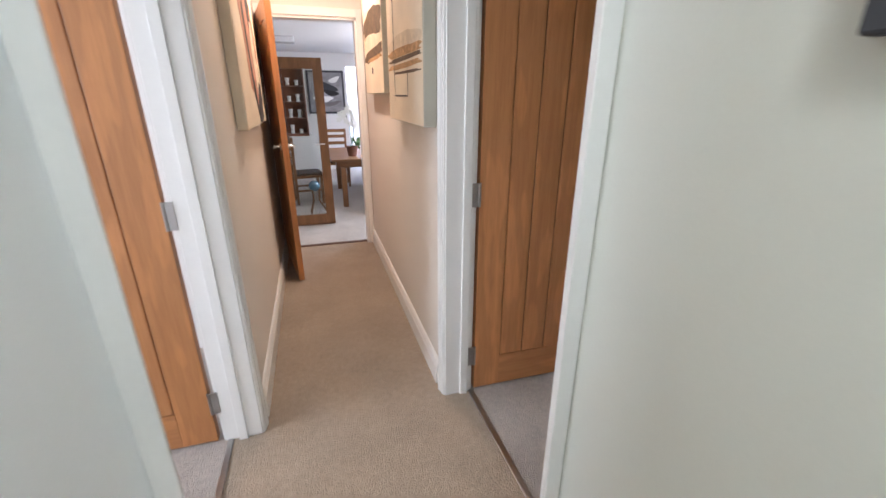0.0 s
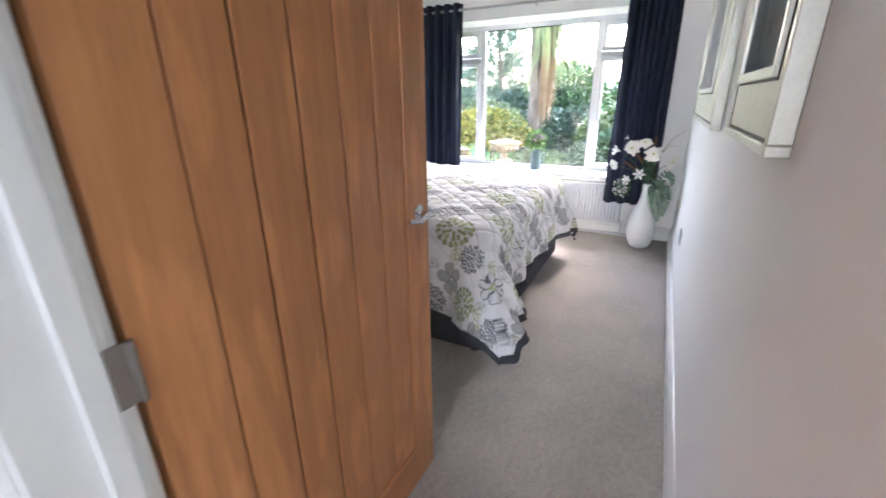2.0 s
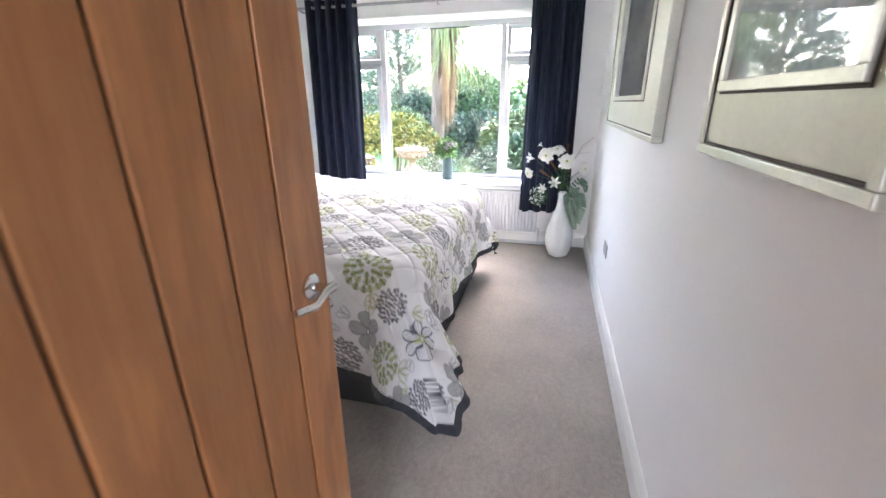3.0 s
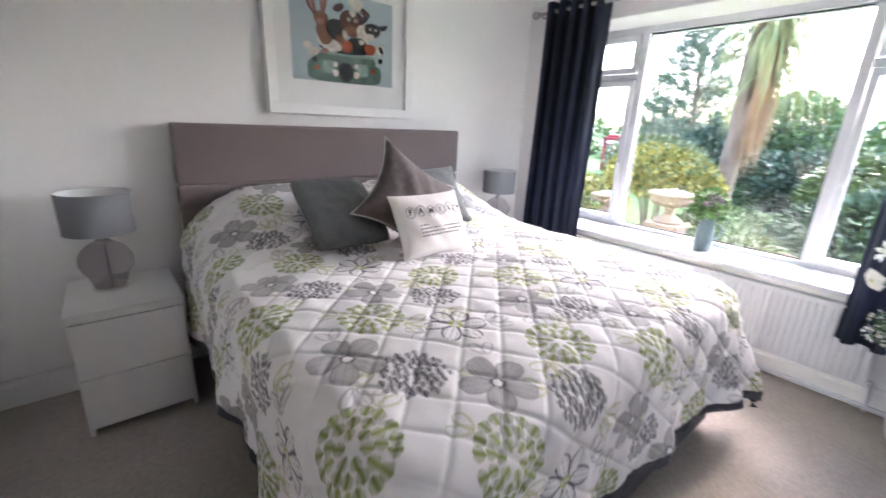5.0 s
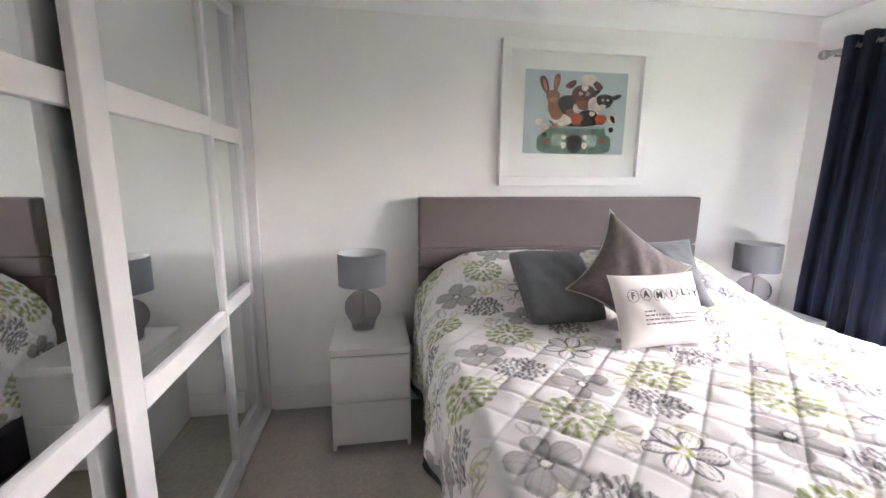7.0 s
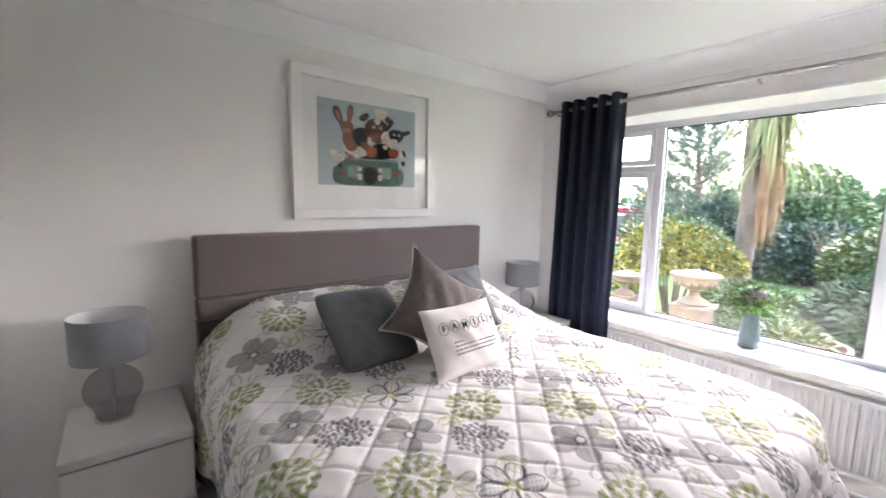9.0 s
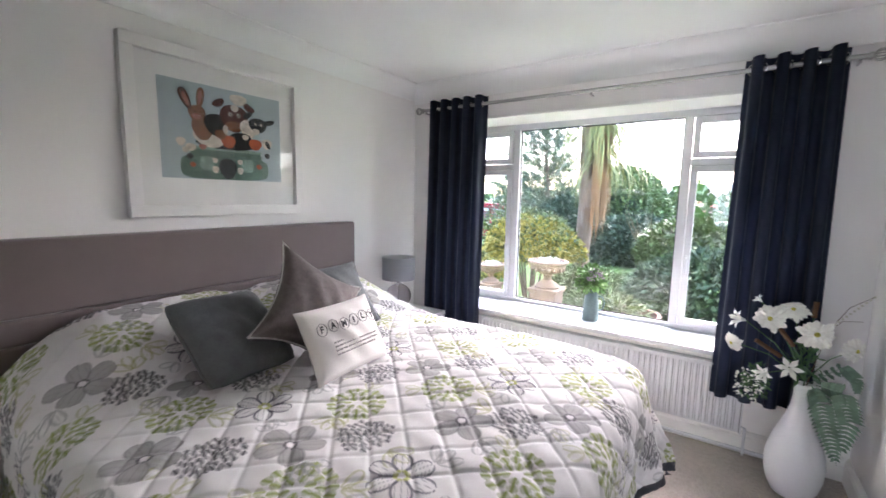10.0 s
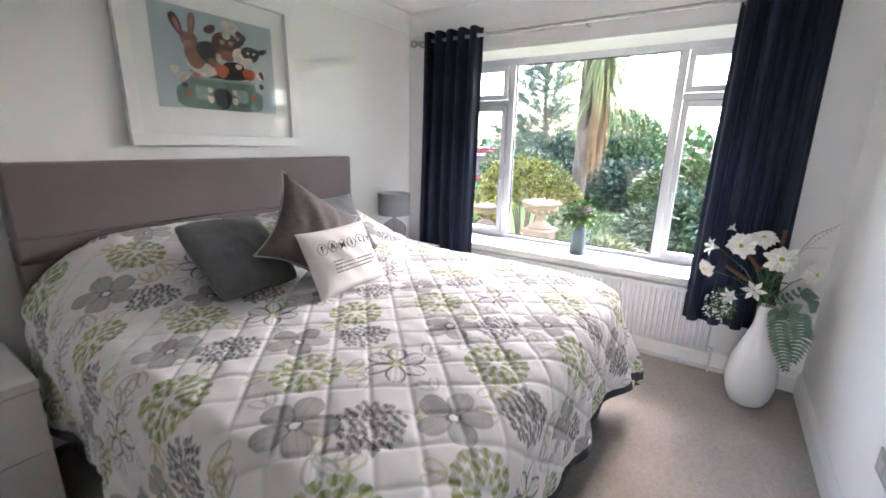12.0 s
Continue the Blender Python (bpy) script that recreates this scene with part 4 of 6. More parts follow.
# ---- pictures ----
def framed(name, label, x0, x1, z0, z1, y, s, depth, wid, mount, art, frame_mat, inner=0.012):
    """A framed picture on the wall at y, facing s along y. art: function that builds what is inside."""
    p = thing(name, ((x0 + x1) / 2, y, (z0 + z1) / 2), label, "picture")
    f = y + s * depth
    lo, hi = min(y + s * 0.001, f), max(y + s * 0.001, f)
    part("frame", boxes(((x0, lo, z0), (x1, hi, z0 + wid)), ((x0, lo, z1 - wid), (x1, hi, z1)), ((x0, lo, z0 + wid), (x0 + wid, hi, z1 - wid)), ((x1 - wid, lo, z0 + wid), (x1, hi, z1 - wid)), bevel=0.003), frame_mat, p)
    yb = y + s * 0.006
    part("mount", boxes(((x0 + wid, min(yb, yb + s * 0.002), z0 + wid), (x1 - wid, max(yb, yb + s * 0.002), z1 - wid))), MAT_CARD, p)
    art(p, yb + s * 0.003, s)
    g = y + s * (depth - inner)
    gz = part("glazing", boxes(((x0 + wid, min(g, g + 0.002), z0 + wid), (x1 - wid, max(g, g + 0.002), z1 - wid))), PICTURE_GLASS, p)
    gz.visible_shadow = False
    return p


def blob(bm, x, y, z, rx, rz, s, turn=0.0, n=18, wav=0.0, square=1.0):
    vs = []
    for k in range(n):
        a = 2 * math.pi * k / n
        r = 1 + wav * math.sin(3 * a)
        u, w = rx * r * math.copysign(abs(math.cos(a)) ** square, math.cos(a)), rz * r * math.copysign(abs(math.sin(a)) ** square, math.sin(a))
        vs.append(bm.verts.new((x + u * math.cos(turn) - w * math.sin(turn), y, z + u * math.sin(turn) + w * math.cos(turn))))
    bm.faces.new(vs)


def animal_print(p, y, s):
    """A painted group of rounded creatures on a green car, as plain coloured shapes."""
    x0, x1, z0, z1 = 3.098, 3.765, 1.578, 2.068
    w, h = x1 - x0, z1 - z0
    part("print", boxes(((x0, min(y, y + s * 0.001), z0), (x1, max(y, y + s * 0.001), z1))), mat("pale_blue_print", (0.42, 0.49, 0.52), 0.7, vary=0.08, scale=4, bump=0), p, "pale blue print")
    cols = {
        "rust": (0.24, 0.095, 0.045), "brown": (0.10, 0.025, 0.018), "black": (0.012, 0.012, 0.016), "cream": (0.66, 0.58, 0.50),
        "green": (0.12, 0.19, 0.155), "light_green": (0.26, 0.36, 0.30), "orange": (0.42, 0.09, 0.03), "pink": (0.40, 0.16, 0.13),
    }
    rows = [
        ("green", .50, .13, .37, .13), ("green", .50, .30, .30, .055), ("light_green", .50, .335, .31, .018), ("black", .50, .385, .25, .045), ("black", .50, .13, .075, .115), ("light_green", .33, .17, .055, .075), ("light_green", .67, .17, .055, .075),
        ("cream", .395, .11, .028, .04), ("cream", .605, .11, .028, .04), ("cream", .395, .21, .022, .03), ("cream", .605, .21, .022, .03), ("orange", .22, .15, .022, .026), ("orange", .78, .17, .026, .028), ("green", .24, .25, .03, .03), ("green", .78, .27, .03, .03),
        ("cream", .37, .46, .14, .11), ("rust", .31, .55, .085, .13), ("rust", .27, .69, .065, .085), ("brown", .185, .83, .036, .11, .40), ("rust", .30, .86, .03, .11, -.15), ("pink", .19, .82, .016, .075, .40), ("pink", .298, .86, .013, .075, -.15), ("pink", .265, .655, .035, .03),
        ("black", .42, .60, .10, .12), ("brown", .57, .70, .12, .15), ("brown", .44, .84, .055, .04, .5), ("brown", .70, .84, .055, .04, -.5), ("cream", .61, .91, .075, .06), ("rust", .565, .61, .075, .055), ("cream", .575, .81, .035, .04),
        ("cream", .69, .60, .075, .11), ("black", .78, .66, .085, .085), ("black", .69, .76, .05, .03, .6), ("black", .89, .71, .055, .03, .3), ("cream", .76, .585, .035, .035), ("black", .62, .45, .10, .10), ("pink", .30, .345, .03, .03),
        ("orange", .51, .43, .06, .07), ("orange", .75, .43, .06, .065), ("rust", .45, .50, .05, .05), ("cream", .86, .45, .05, .06), ("black", .87, .44, .02, .05, .5), ("cream", .14, .38, .035, .045), ("cream", .21, .33, .04, .04), ("cream", .17, .30, .025, .03), ("black", .20, .235, .025, .03), ("black", .86, .31, .025, .032), ("cream", .49, .56, .022, .05), ("cream", .66, .50, .03, .03),
        ("cream", .535, .735, .018, .020), ("cream", .605, .735, .018, .020), ("black", .535, .735, .009, .011), ("black", .605, .735, .009, .011), ("black", .255, .70, .008, .01), ("cream", .755, .67, .012, .013), ("cream", .81, .67, .012, .013),
    ]
    d = y + s * 0.0012
    for key, c in cols.items():
        paint = mat("print_" + key, c, 0.75, vary=0.3, scale=22, fine=90, bump=0)
        for i, r in enumerate(rows):
            if r[0] == key:
                bm = bmesh.new()
                blob(bm, x0 + r[1] * w, d + s * 0.00008 * i, z0 + r[2] * h, r[3] * w, r[4] * h, s, r[5] if len(r) > 5 else 0.0, 26, 0.0 if "green" in key else 0.06, 0.45 if "green" in key else 1.0)
                part("painted_shape", bm, paint, p, recalc=False)


framed("framed_print", "white box-framed print of cartoon animals on a green car, above headboard", 2.945, 3.908, 1.383, 2.223, N, -1, 0.042, 0.056, None, animal_print, FRAME_WHITE, 0.014)


def plain_art(x0, x1, z0, z1, color, seed):
    def build(p, y, s):
        rng = random.Random(seed)
        bm = boxes(((x0 - 0.012, min(y, y + s * 0.003), z0 - 0.012), (x1 + 0.012, max(y, y + s * 0.003), z1 + 0.012)))
        part("slip", bm, SILVER_FRAME, p)
        part("print", boxes(((x0, min(y + s * 0.0035, y + s * 0.005), z0), (x1, max(y + s * 0.0035, y + s * 0.005), z1))), mat("soft_grey_print", color, 0.6, vary=0.35, scale=5, bump=0), p)
    return build


def wide_frame(label, x0, x1, z0, z1, depth, px0, px1, pz0, pz1, color, seed):
    """A picture with a thin raised edge, a broad painted flat and a small glazed print in a slip frame."""
    y, w = S, 0.022
    p = thing("framed_picture", ((x0 + x1) / 2, y, (z0 + z1) / 2), label, "picture")
    part("frame", boxes(((x0, y + 0.001, z0), (x1, y + depth, z0 + w)), ((x0, y + 0.001, z1 - w), (x1, y + depth, z1)), ((x0, y + 0.001, z0 + w), (x0 + w, y + depth, z1 - w)), ((x1 - w, y + 0.001, z0 + w), (x1, y + depth, z1 - w)), bevel=0.003), SILVER_FRAME, p)
    part("flat", boxes(((x0 + w, y + 0.001, z0 + w), (x1 - w, y + depth - 0.008, z1 - w))), CREAM_FLAT, p)
    f, q = y + depth - 0.0075, 0.022
    for name, a, b, c, d, k in (("inner_line", x0 + w, x1 - w, z0 + w, z1 - w, -0.007), ("slip_line", px0 - q, px1 + q, pz0 - q, pz1 + q, 0.006)):
        e = abs(k)
        a, b, c, d = (a, b, c, d) if k < 0 else (a - e, b + e, c - e, d + e)
        part(name, boxes(((a, f, c), (b, f + 0.002, c + e)), ((a, f, d - e), (b, f + 0.002, d)), ((a, f, c + e), (a + e, f + 0.002, d - e)), ((b - e, f, c + e), (b, f + 0.002, d - e))), DARK_LINE, p, "dark brown line")
    part("slip_frame", boxes(((px0 - q, f, pz0 - q), (px1 + q, f + 0.01, pz0)), ((px0 - q, f, pz1), (px1 + q, f + 0.01, pz1 + q)), ((px0 - q, f, pz0), (px0, f + 0.01, pz1)), ((px1, f, pz0), (px1 + q, f + 0.01, pz1)), bevel=0.002), SILVER_FRAME, p)
    part("print", boxes(((px0, f, pz0), (px1, f + 0.001, pz1))), mat("soft_grey_print", color, 0.6, vary=0.35, scale=5, bump=0), p)
    gz = part("glazing", boxes(((px0, f + 0.004, pz0), (px1, f + 0.006, pz1))), PICTURE_GLASS, p)
    gz.visible_shadow = False


DARK_LINE = mat("dark_brown_line", (0.07, 0.05, 0.035), 0.6)
CREAM_FLAT = mat("cream_gilt_flat", (0.62, 0.60, 0.48), 0.4, 0.25, vary=0.06, scale=6, bump=0.05)
wide_frame("large champagne-framed picture with a broad cream border on the wall", 1.59, 2.22, 1.243, 2.10, 0.041, 1.69, 2.13, 1.405, 1.93, (0.35, 0.37, 0.36), 1)
wide_frame("wide champagne-framed picture with a broad cream border near the window", 2.75, 4.26, 1.215, 2.10, 0.041, 3.06, 3.98, 1.39, 1.93, (0.38, 0.36, 0.33), 2)

sock = thing("wall_socket", (3.77, S, 0.45), "brushed steel double wall socket above the skirting board", "socket")
part("plate", boxes(((3.70, S + 0.0005, 0.405), (3.846, S + 0.007, 0.492)), bevel=0.003), STEEL, sock)
for x in (3.745, 3.805):
    part("insert", boxes(((x - 0.022, S + 0.0072, 0.42), (x + 0.022, S + 0.0085, 0.465)), bevel=0.0004), UPVC, sock)
    part("switch", boxes(((x - 0.006, S + 0.0072, 0.470), (x + 0.006, S + 0.010, 0.484)), bevel=0.001), STEEL, sock)
# ---- sill jug ----
jug = thing("jug", (5.30, 2.41, 0.603), "dark teal enamel jug holding a small leafy plant on the windowsill", "jug")
bm = bmesh.new()
prof = [(0.0, 0.0), (0.058, 0.0), (0.062, 0.006), (0.058, 0.06), (0.050, 0.15), (0.044, 0.20), (0.048, 0.215), (0.045, 0.215), (0.041, 0.20), (0.046, 0.15), (0.05, 0.02), (0, 0.012)]
revolve(bm, prof, (5.30, 2.41, 0.603), 28)
part("body", bm, JUG, jug, smooth=True)
bm = bmesh.new()
tube(bm, [(5.30, 2.366, 0.79), (5.30, 2.33, 0.79), (5.30, 2.315, 0.75), (5.30, 2.325, 0.70), (5.30, 2.356, 0.68)], 0.006, 8)
part("handle", bm, JUG, jug, smooth=True)


# ---- leaves and plants ----
def leaves(centres, normals, size, aspect, seed, droop=0.3, spread=0.7):
    """Vertices and faces of folded leaves, one at each centre."""
    rng = np.random.RandomState(seed)
    n = len(centres)
    d = normals + rng.normal(0, spread, (n, 3))
    d[:, 2] -= droop
    d /= np.linalg.norm(d, axis=1, keepdims=True) + 1e-9
    w = np.cross(d, rng.normal(0, 1, (n, 3)))
    w /= np.linalg.norm(w, axis=1, keepdims=True) + 1e-9
    up = np.cross(w, d)
    ln = (size * rng.uniform(0.65, 1.2, n))[:, None]
    wd = ln * aspect
    tip, mid = centres + d * ln, centres + d * ln * 0.45
    v = np.stack([centres, mid + w * wd + up * wd * 0.35, tip - up * ln * 0.1, mid - w * wd + up * wd * 0.35, mid], 1).reshape(-1, 3)
    b = np.arange(n)[:, None] * 5
    f = np.concatenate([b + [0, 1, 4], b + [1, 2, 4], b + [2, 3, 4], b + [3, 0, 4]])
    return v, f


def raw_part(name, v, f, material, parent, label="", kind=""):
    o = ORIGIN[parent.name] if parent else Vector((0, 0, 0))
    me = bpy.data.meshes.new(name)
    me.vertices.add(len(v))
    me.vertices.foreach_set("co", (v - np.array(o)).astype(np.float32).reshape(-1))
    me.loops.add(len(f) * 3)
    me.loops.foreach_set("vertex_index", f.astype(np.int32).reshape(-1))
    me.polygons.add(len(f))
    me.polygons.foreach_set("loop_start", np.arange(0, len(f) * 3, 3, dtype=np.int32))
    me.update(calc_edges=True)
    me.materials.append(material)
    ob = new(name, me)
    if parent:
        ob.parent = parent
    return tagged(ob, label, kind=kind)


def shell_points(centre, radii, n, seed, lumps=9, low=-0.5, inner=0.55):
    """Points through the outer layers of a lumpy bush."""
    rng = np.random.RandomState(seed)
    d = rng.normal(0, 1, (n * 2, 3))
    d /= np.linalg.norm(d, axis=1, keepdims=True)
    d = d[d[:, 2] > low][:n]
    bump = np.ones(len(d))
    for k in range(lumps):
        c = rng.normal(0, 1, 3)
        c /= np.linalg.norm(c)
        bump += rng.uniform(-0.16, 0.2) * np.exp(-((1 - d @ c) * 9))
    r = bump * (1 - (1 - inner) * rng.rand(len(d)) ** 2.2)
    return np.array(centre) + d * r[:, None] * np.array(radii), d


def leaf_mat(name, color, rough=0.5, isl=0.45, sheen=0.0):
    m = mat(name, color, rough, vary=0.25, scale=1.5, fine=30, bump=0, island=isl)
    return m


LAUREL = leaf_mat("laurel_leaf", (0.04, 0.078, 0.032), 0.62)
LAUREL_NEW = leaf_mat("laurel_new_leaf", (0.11, 0.165, 0.06), 0.6)
YELLOW = leaf_mat("yellow_leaf", (0.34, 0.29, 0.06), 0.55, 0.3)
OLIVE = leaf_mat("olive_leaf", (0.09, 0.12, 0.03), 0.5)
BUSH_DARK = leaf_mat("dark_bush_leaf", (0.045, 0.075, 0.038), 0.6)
BUSH_MID = leaf_mat("mid_bush_leaf", (0.11, 0.165, 0.055), 0.6)
CONIFER = leaf_mat("conifer_leaf", (0.12, 0.16, 0.10), 0.7)
PALM = leaf_mat("palm_leaf", (0.20, 0.21, 0.065), 0.5, 0.35)
PALM_DRY = leaf_mat("dry_palm_leaf", (0.30, 0.17, 0.08), 0.8, 0.3)
BARK = mat("grey_brown_bark", (0.19, 0.135, 0.095), 0.95, vary=0.35, scale=9, fine=40, bump=0.9, depth=0.02, stretch=(1, 1, 0.35))
LAWN = mat("lawn", (0.065, 0.13, 0.022), 0.95, vary=0.3, scale=1.2, fine=60, bump=0.6, depth=0.03)
STONE = mat("sandstone", (0.24, 0.165, 0.11), 0.85, vary=0.2, scale=9, fine=90, bump=0.4, depth=0.004)
TERRA = mat("terracotta", (0.17, 0.08, 0.055), 0.85, vary=0.2, scale=9, bump=0.2)
RED = mat("red_paint", (0.32, 0.015, 0.025), 0.35, vary=0.06, bump=0.03)
HILL = mat("far_hill", (0.09, 0.105, 0.095), 1.0, vary=0.25, scale=0.06, fine=0.5, bump=0)


def bush(name, label, centre, radii, rows, seed, core=None, stems=None, low=-0.6):
    """rows: (material, count, leaf length, aspect, inner)."""
    b = thing(name, (centre[0], centre[1], G), label, name.replace("_", " "))
    # solid dark lump added to stand in for the shade deep between the leaves
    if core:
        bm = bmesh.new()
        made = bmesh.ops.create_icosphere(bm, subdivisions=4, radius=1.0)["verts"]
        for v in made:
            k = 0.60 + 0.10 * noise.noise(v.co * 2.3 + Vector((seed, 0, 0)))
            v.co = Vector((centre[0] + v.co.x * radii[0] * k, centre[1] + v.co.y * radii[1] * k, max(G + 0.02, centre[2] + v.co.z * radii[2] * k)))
        part("shade_core", bm, core, b)
    for k, (m, n, size, aspect, inner) in enumerate(rows):
        p, d = shell_points(centre, radii, n, seed + k, 14, low, inner)
        keep = p[:, 2] > G + 0.02
        v, f = leaves(p[keep], d[keep], size, aspect, seed + k)
        raw_part("foliage", v, f, m, b)
    if stems:
        rng = random.Random(seed)
        for k in range(stems):
            a = rng.uniform(0, 6.28)
            t = (centre[0] + radii[0] * 0.6 * math.cos(a), centre[1] + radii[1] * 0.6 * math.sin(a), centre[2] + radii[2] * 0.3)
            bm = bmesh.new()
            tube(bm, [(centre[0] + 0.1 * math.cos(a), centre[1] + 0.1 * math.sin(a), G - 0.02), ((centre[0] + t[0]) / 2 + rng.uniform(-.05, .05), (centre[1] + t[1]) / 2, (G + t[2]) / 2 + 0.1), t], 0.022, 6, 0.008)
            part("stem", bm, BARK, b)
    return b


G = -0.30
bm = bmesh.new()
n = 60
xs = [E_ + 0.2 + (i / n) ** 2.2 * 600 for i in range(n + 1)]
rows = []
for i in range(n + 1):
    rows.append([bm.verts.new((xs[i], (j / 20 - 0.5) * (40 + 1.8 * xs[i]), G + 0.03 * math.sin(xs[i] * 0.7 + j) * min(1, max(0, xs[i] - 7) / 5) - (0.0 if xs[i] > 6.5 else 0.02))) for j in range(21)])
for i in range(n):
    for j in range(20):
        bm.faces.new((rows[i][j], rows[i + 1][j], rows[i + 1][j + 1], rows[i][j + 1]))
structure("ground", bm, LAWN, smooth=True)
bm = bmesh.new()
rows = []
for i in range(41):
    y = -260 + i * 13
    h = 7.5 + 5.5 * math.exp(-(((y + 22) / 45) ** 2)) - 4.0 * math.exp(-(((y - 90) / 60) ** 2)) + 1.5 * math.sin(i * 0.9)
    rows.append([bm.verts.new((150 + 25 * k, y * (1 + 0.12 * k), G - 0.5 + h * math.sin(k * 0.45))) for k in range(5)])
for i in range(40):
    for k in range(4):
        bm.faces.new((rows[i][k], rows[i][k + 1], rows[i + 1][k + 1], rows[i + 1][k]))
structure("far_hills", bm, HILL, smooth=True)
p, d = shell_points((60, 0, 0), (1, 1, 1), 10, 1)
rng_h = np.random.RandomState(8)
pts = np.stack([26 + rng_h.rand(9000) * 8, -30 + rng_h.rand(9000) * 75, np.zeros(9000)], 1)
top = 1.5 + 0.7 * np.sin(pts[:, 1] * 0.7) + 0.5 * np.sin(pts[:, 1] * 1.9 + 1)
pts[:, 2] = G + (top - G) * rng_h.rand(9000) ** 0.7
v, f = leaves(pts, np.tile([[-1.0, 0, 0.4]], (9000, 1)), 0.55, 0.45, 3, 0.2, 0.9)
raw_part("far_hedgerow", v, f, BUSH_MID, None, kind="stuff")

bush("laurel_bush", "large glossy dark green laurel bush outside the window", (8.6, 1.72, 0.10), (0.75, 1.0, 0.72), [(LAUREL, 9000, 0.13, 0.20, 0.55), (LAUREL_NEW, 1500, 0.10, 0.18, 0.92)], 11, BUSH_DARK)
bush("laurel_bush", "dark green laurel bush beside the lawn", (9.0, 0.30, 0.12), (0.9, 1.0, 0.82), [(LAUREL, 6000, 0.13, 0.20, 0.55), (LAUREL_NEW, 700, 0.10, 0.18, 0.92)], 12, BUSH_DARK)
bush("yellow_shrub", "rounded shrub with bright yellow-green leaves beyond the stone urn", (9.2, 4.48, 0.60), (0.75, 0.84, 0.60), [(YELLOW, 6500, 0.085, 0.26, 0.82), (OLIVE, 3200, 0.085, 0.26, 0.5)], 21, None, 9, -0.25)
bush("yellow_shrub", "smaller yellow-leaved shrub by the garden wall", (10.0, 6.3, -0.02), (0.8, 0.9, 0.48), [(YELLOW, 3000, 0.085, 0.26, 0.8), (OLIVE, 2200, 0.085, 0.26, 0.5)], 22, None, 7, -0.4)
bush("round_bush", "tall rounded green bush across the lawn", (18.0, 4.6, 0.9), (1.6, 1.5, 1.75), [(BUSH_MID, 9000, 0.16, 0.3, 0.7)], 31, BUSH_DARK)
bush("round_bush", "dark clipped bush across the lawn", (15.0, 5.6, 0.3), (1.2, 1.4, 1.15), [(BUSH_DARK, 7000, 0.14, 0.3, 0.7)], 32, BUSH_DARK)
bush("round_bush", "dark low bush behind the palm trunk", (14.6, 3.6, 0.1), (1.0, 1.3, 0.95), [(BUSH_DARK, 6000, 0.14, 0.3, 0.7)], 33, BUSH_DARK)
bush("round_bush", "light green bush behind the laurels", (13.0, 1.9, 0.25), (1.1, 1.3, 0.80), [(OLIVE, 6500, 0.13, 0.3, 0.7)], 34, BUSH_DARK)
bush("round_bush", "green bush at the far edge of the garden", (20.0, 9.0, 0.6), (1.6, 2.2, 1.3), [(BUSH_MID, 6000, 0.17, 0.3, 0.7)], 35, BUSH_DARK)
bush("border_plant", "low grey-green border plants at the foot of the palm", (9.7, 3.5, -0.12), (0.5, 0.75, 0.38), [(OLIVE, 2200, 0.10, 0.16, 0.4), (LAUREL_NEW, 900, 0.12, 0.10, 0.7)], 41)
bush("border_plant", "low green plants behind the terracotta planter", (8.0, 2.95, -0.1), (0.3, 0.5, 0.4), [(OLIVE, 1600, 0.10, 0.10, 0.4), (LAUREL_NEW, 900, 0.14, 0.07, 0.7)], 42)


def tree(name, label, place, height, spread, seed, foliage, leaf, dens):
    t = thing(name, place, label, "tree")
    rng = random.Random(seed)
    bm = bmesh.new()
    x, y, z = place
    tube(bm, [(x, y, z - 0.1), (x + 0.05, y - 0.04, z + height * 0.4), (x, y + 0.05, z + height * 0.75), (x + 0.03, y, z + height)], 0.13, 10, 0.02)
    part("trunk", bm, BARK, t, smooth=True)
    bm = bmesh.new()
    cs, ds = [], []
    for k in range(64):
        q = 0.10 + 0.88 * k / 64
        a = k * 2.4 + rng.uniform(-0.3, 0.3)
        r = spread * (1 - q * 0.82) * rng.uniform(0.7, 1.15)
        b = Vector((x, y, z + height * q))
        tip = b + Vector((r * math.cos(a), r * math.sin(a), r * rng.uniform(0.25, 0.65)))
        mid = (b + tip) / 2 + Vector((0, 0, -0.05))
        tube(bm, [b, mid, tip], 0.022, 5, 0.005)
        for j in range(dens):
            u = rng.uniform(0.25, 1.0)
            p = b.lerp(tip, u) + Vector([rng.gauss(0, 0.07) for _ in range(3)])
            cs.append(p)
            ds.append((tip - b).normalized())
    part("limbs", bm, BARK, t)
    v, f = leaves(np.array(cs), np.array(ds), leaf, 0.10, seed, -0.1, 0.55)
    raw_part("crown", v, f, foliage, t)


tree("conifer_tree", "feathery blue-green conifer with open upswept branches", (15.5, 6.6, G), 4.8, 2.1, 51, CONIFER, 0.17, 210)
tree("conifer_tree", "tall feathery conifer at the back of the garden", (17.5, 8.6, G), 3.6, 1.6, 52, CONIFER, 0.15, 70)

palm = thing("cabbage_palm", (10.5, 3.92, G), "cabbage palm with thick grey trunk and drooping dry leaves", "tree")
bm = bmesh.new()
tube(bm, [(10.5, 3.90, G - 0.1), (10.5, 3.93, 0.4), (10.52, 3.90, 1.4), (10.5, 3.93, 2.3), (10.5, 3.92, 3.4)], 0.16, 16, 0.12)
part("trunk", bm, BARK, palm, smooth=True)
bm = bmesh.new()
tube(bm, [(10.5, 3.90, 1.3), (10.47, 3.72, 1.9), (10.5, 3.58, 2.6), (10.5, 3.52, 3.3)], 0.11, 12, 0.09)
part("branch", bm, BARK, palm, smooth=True)


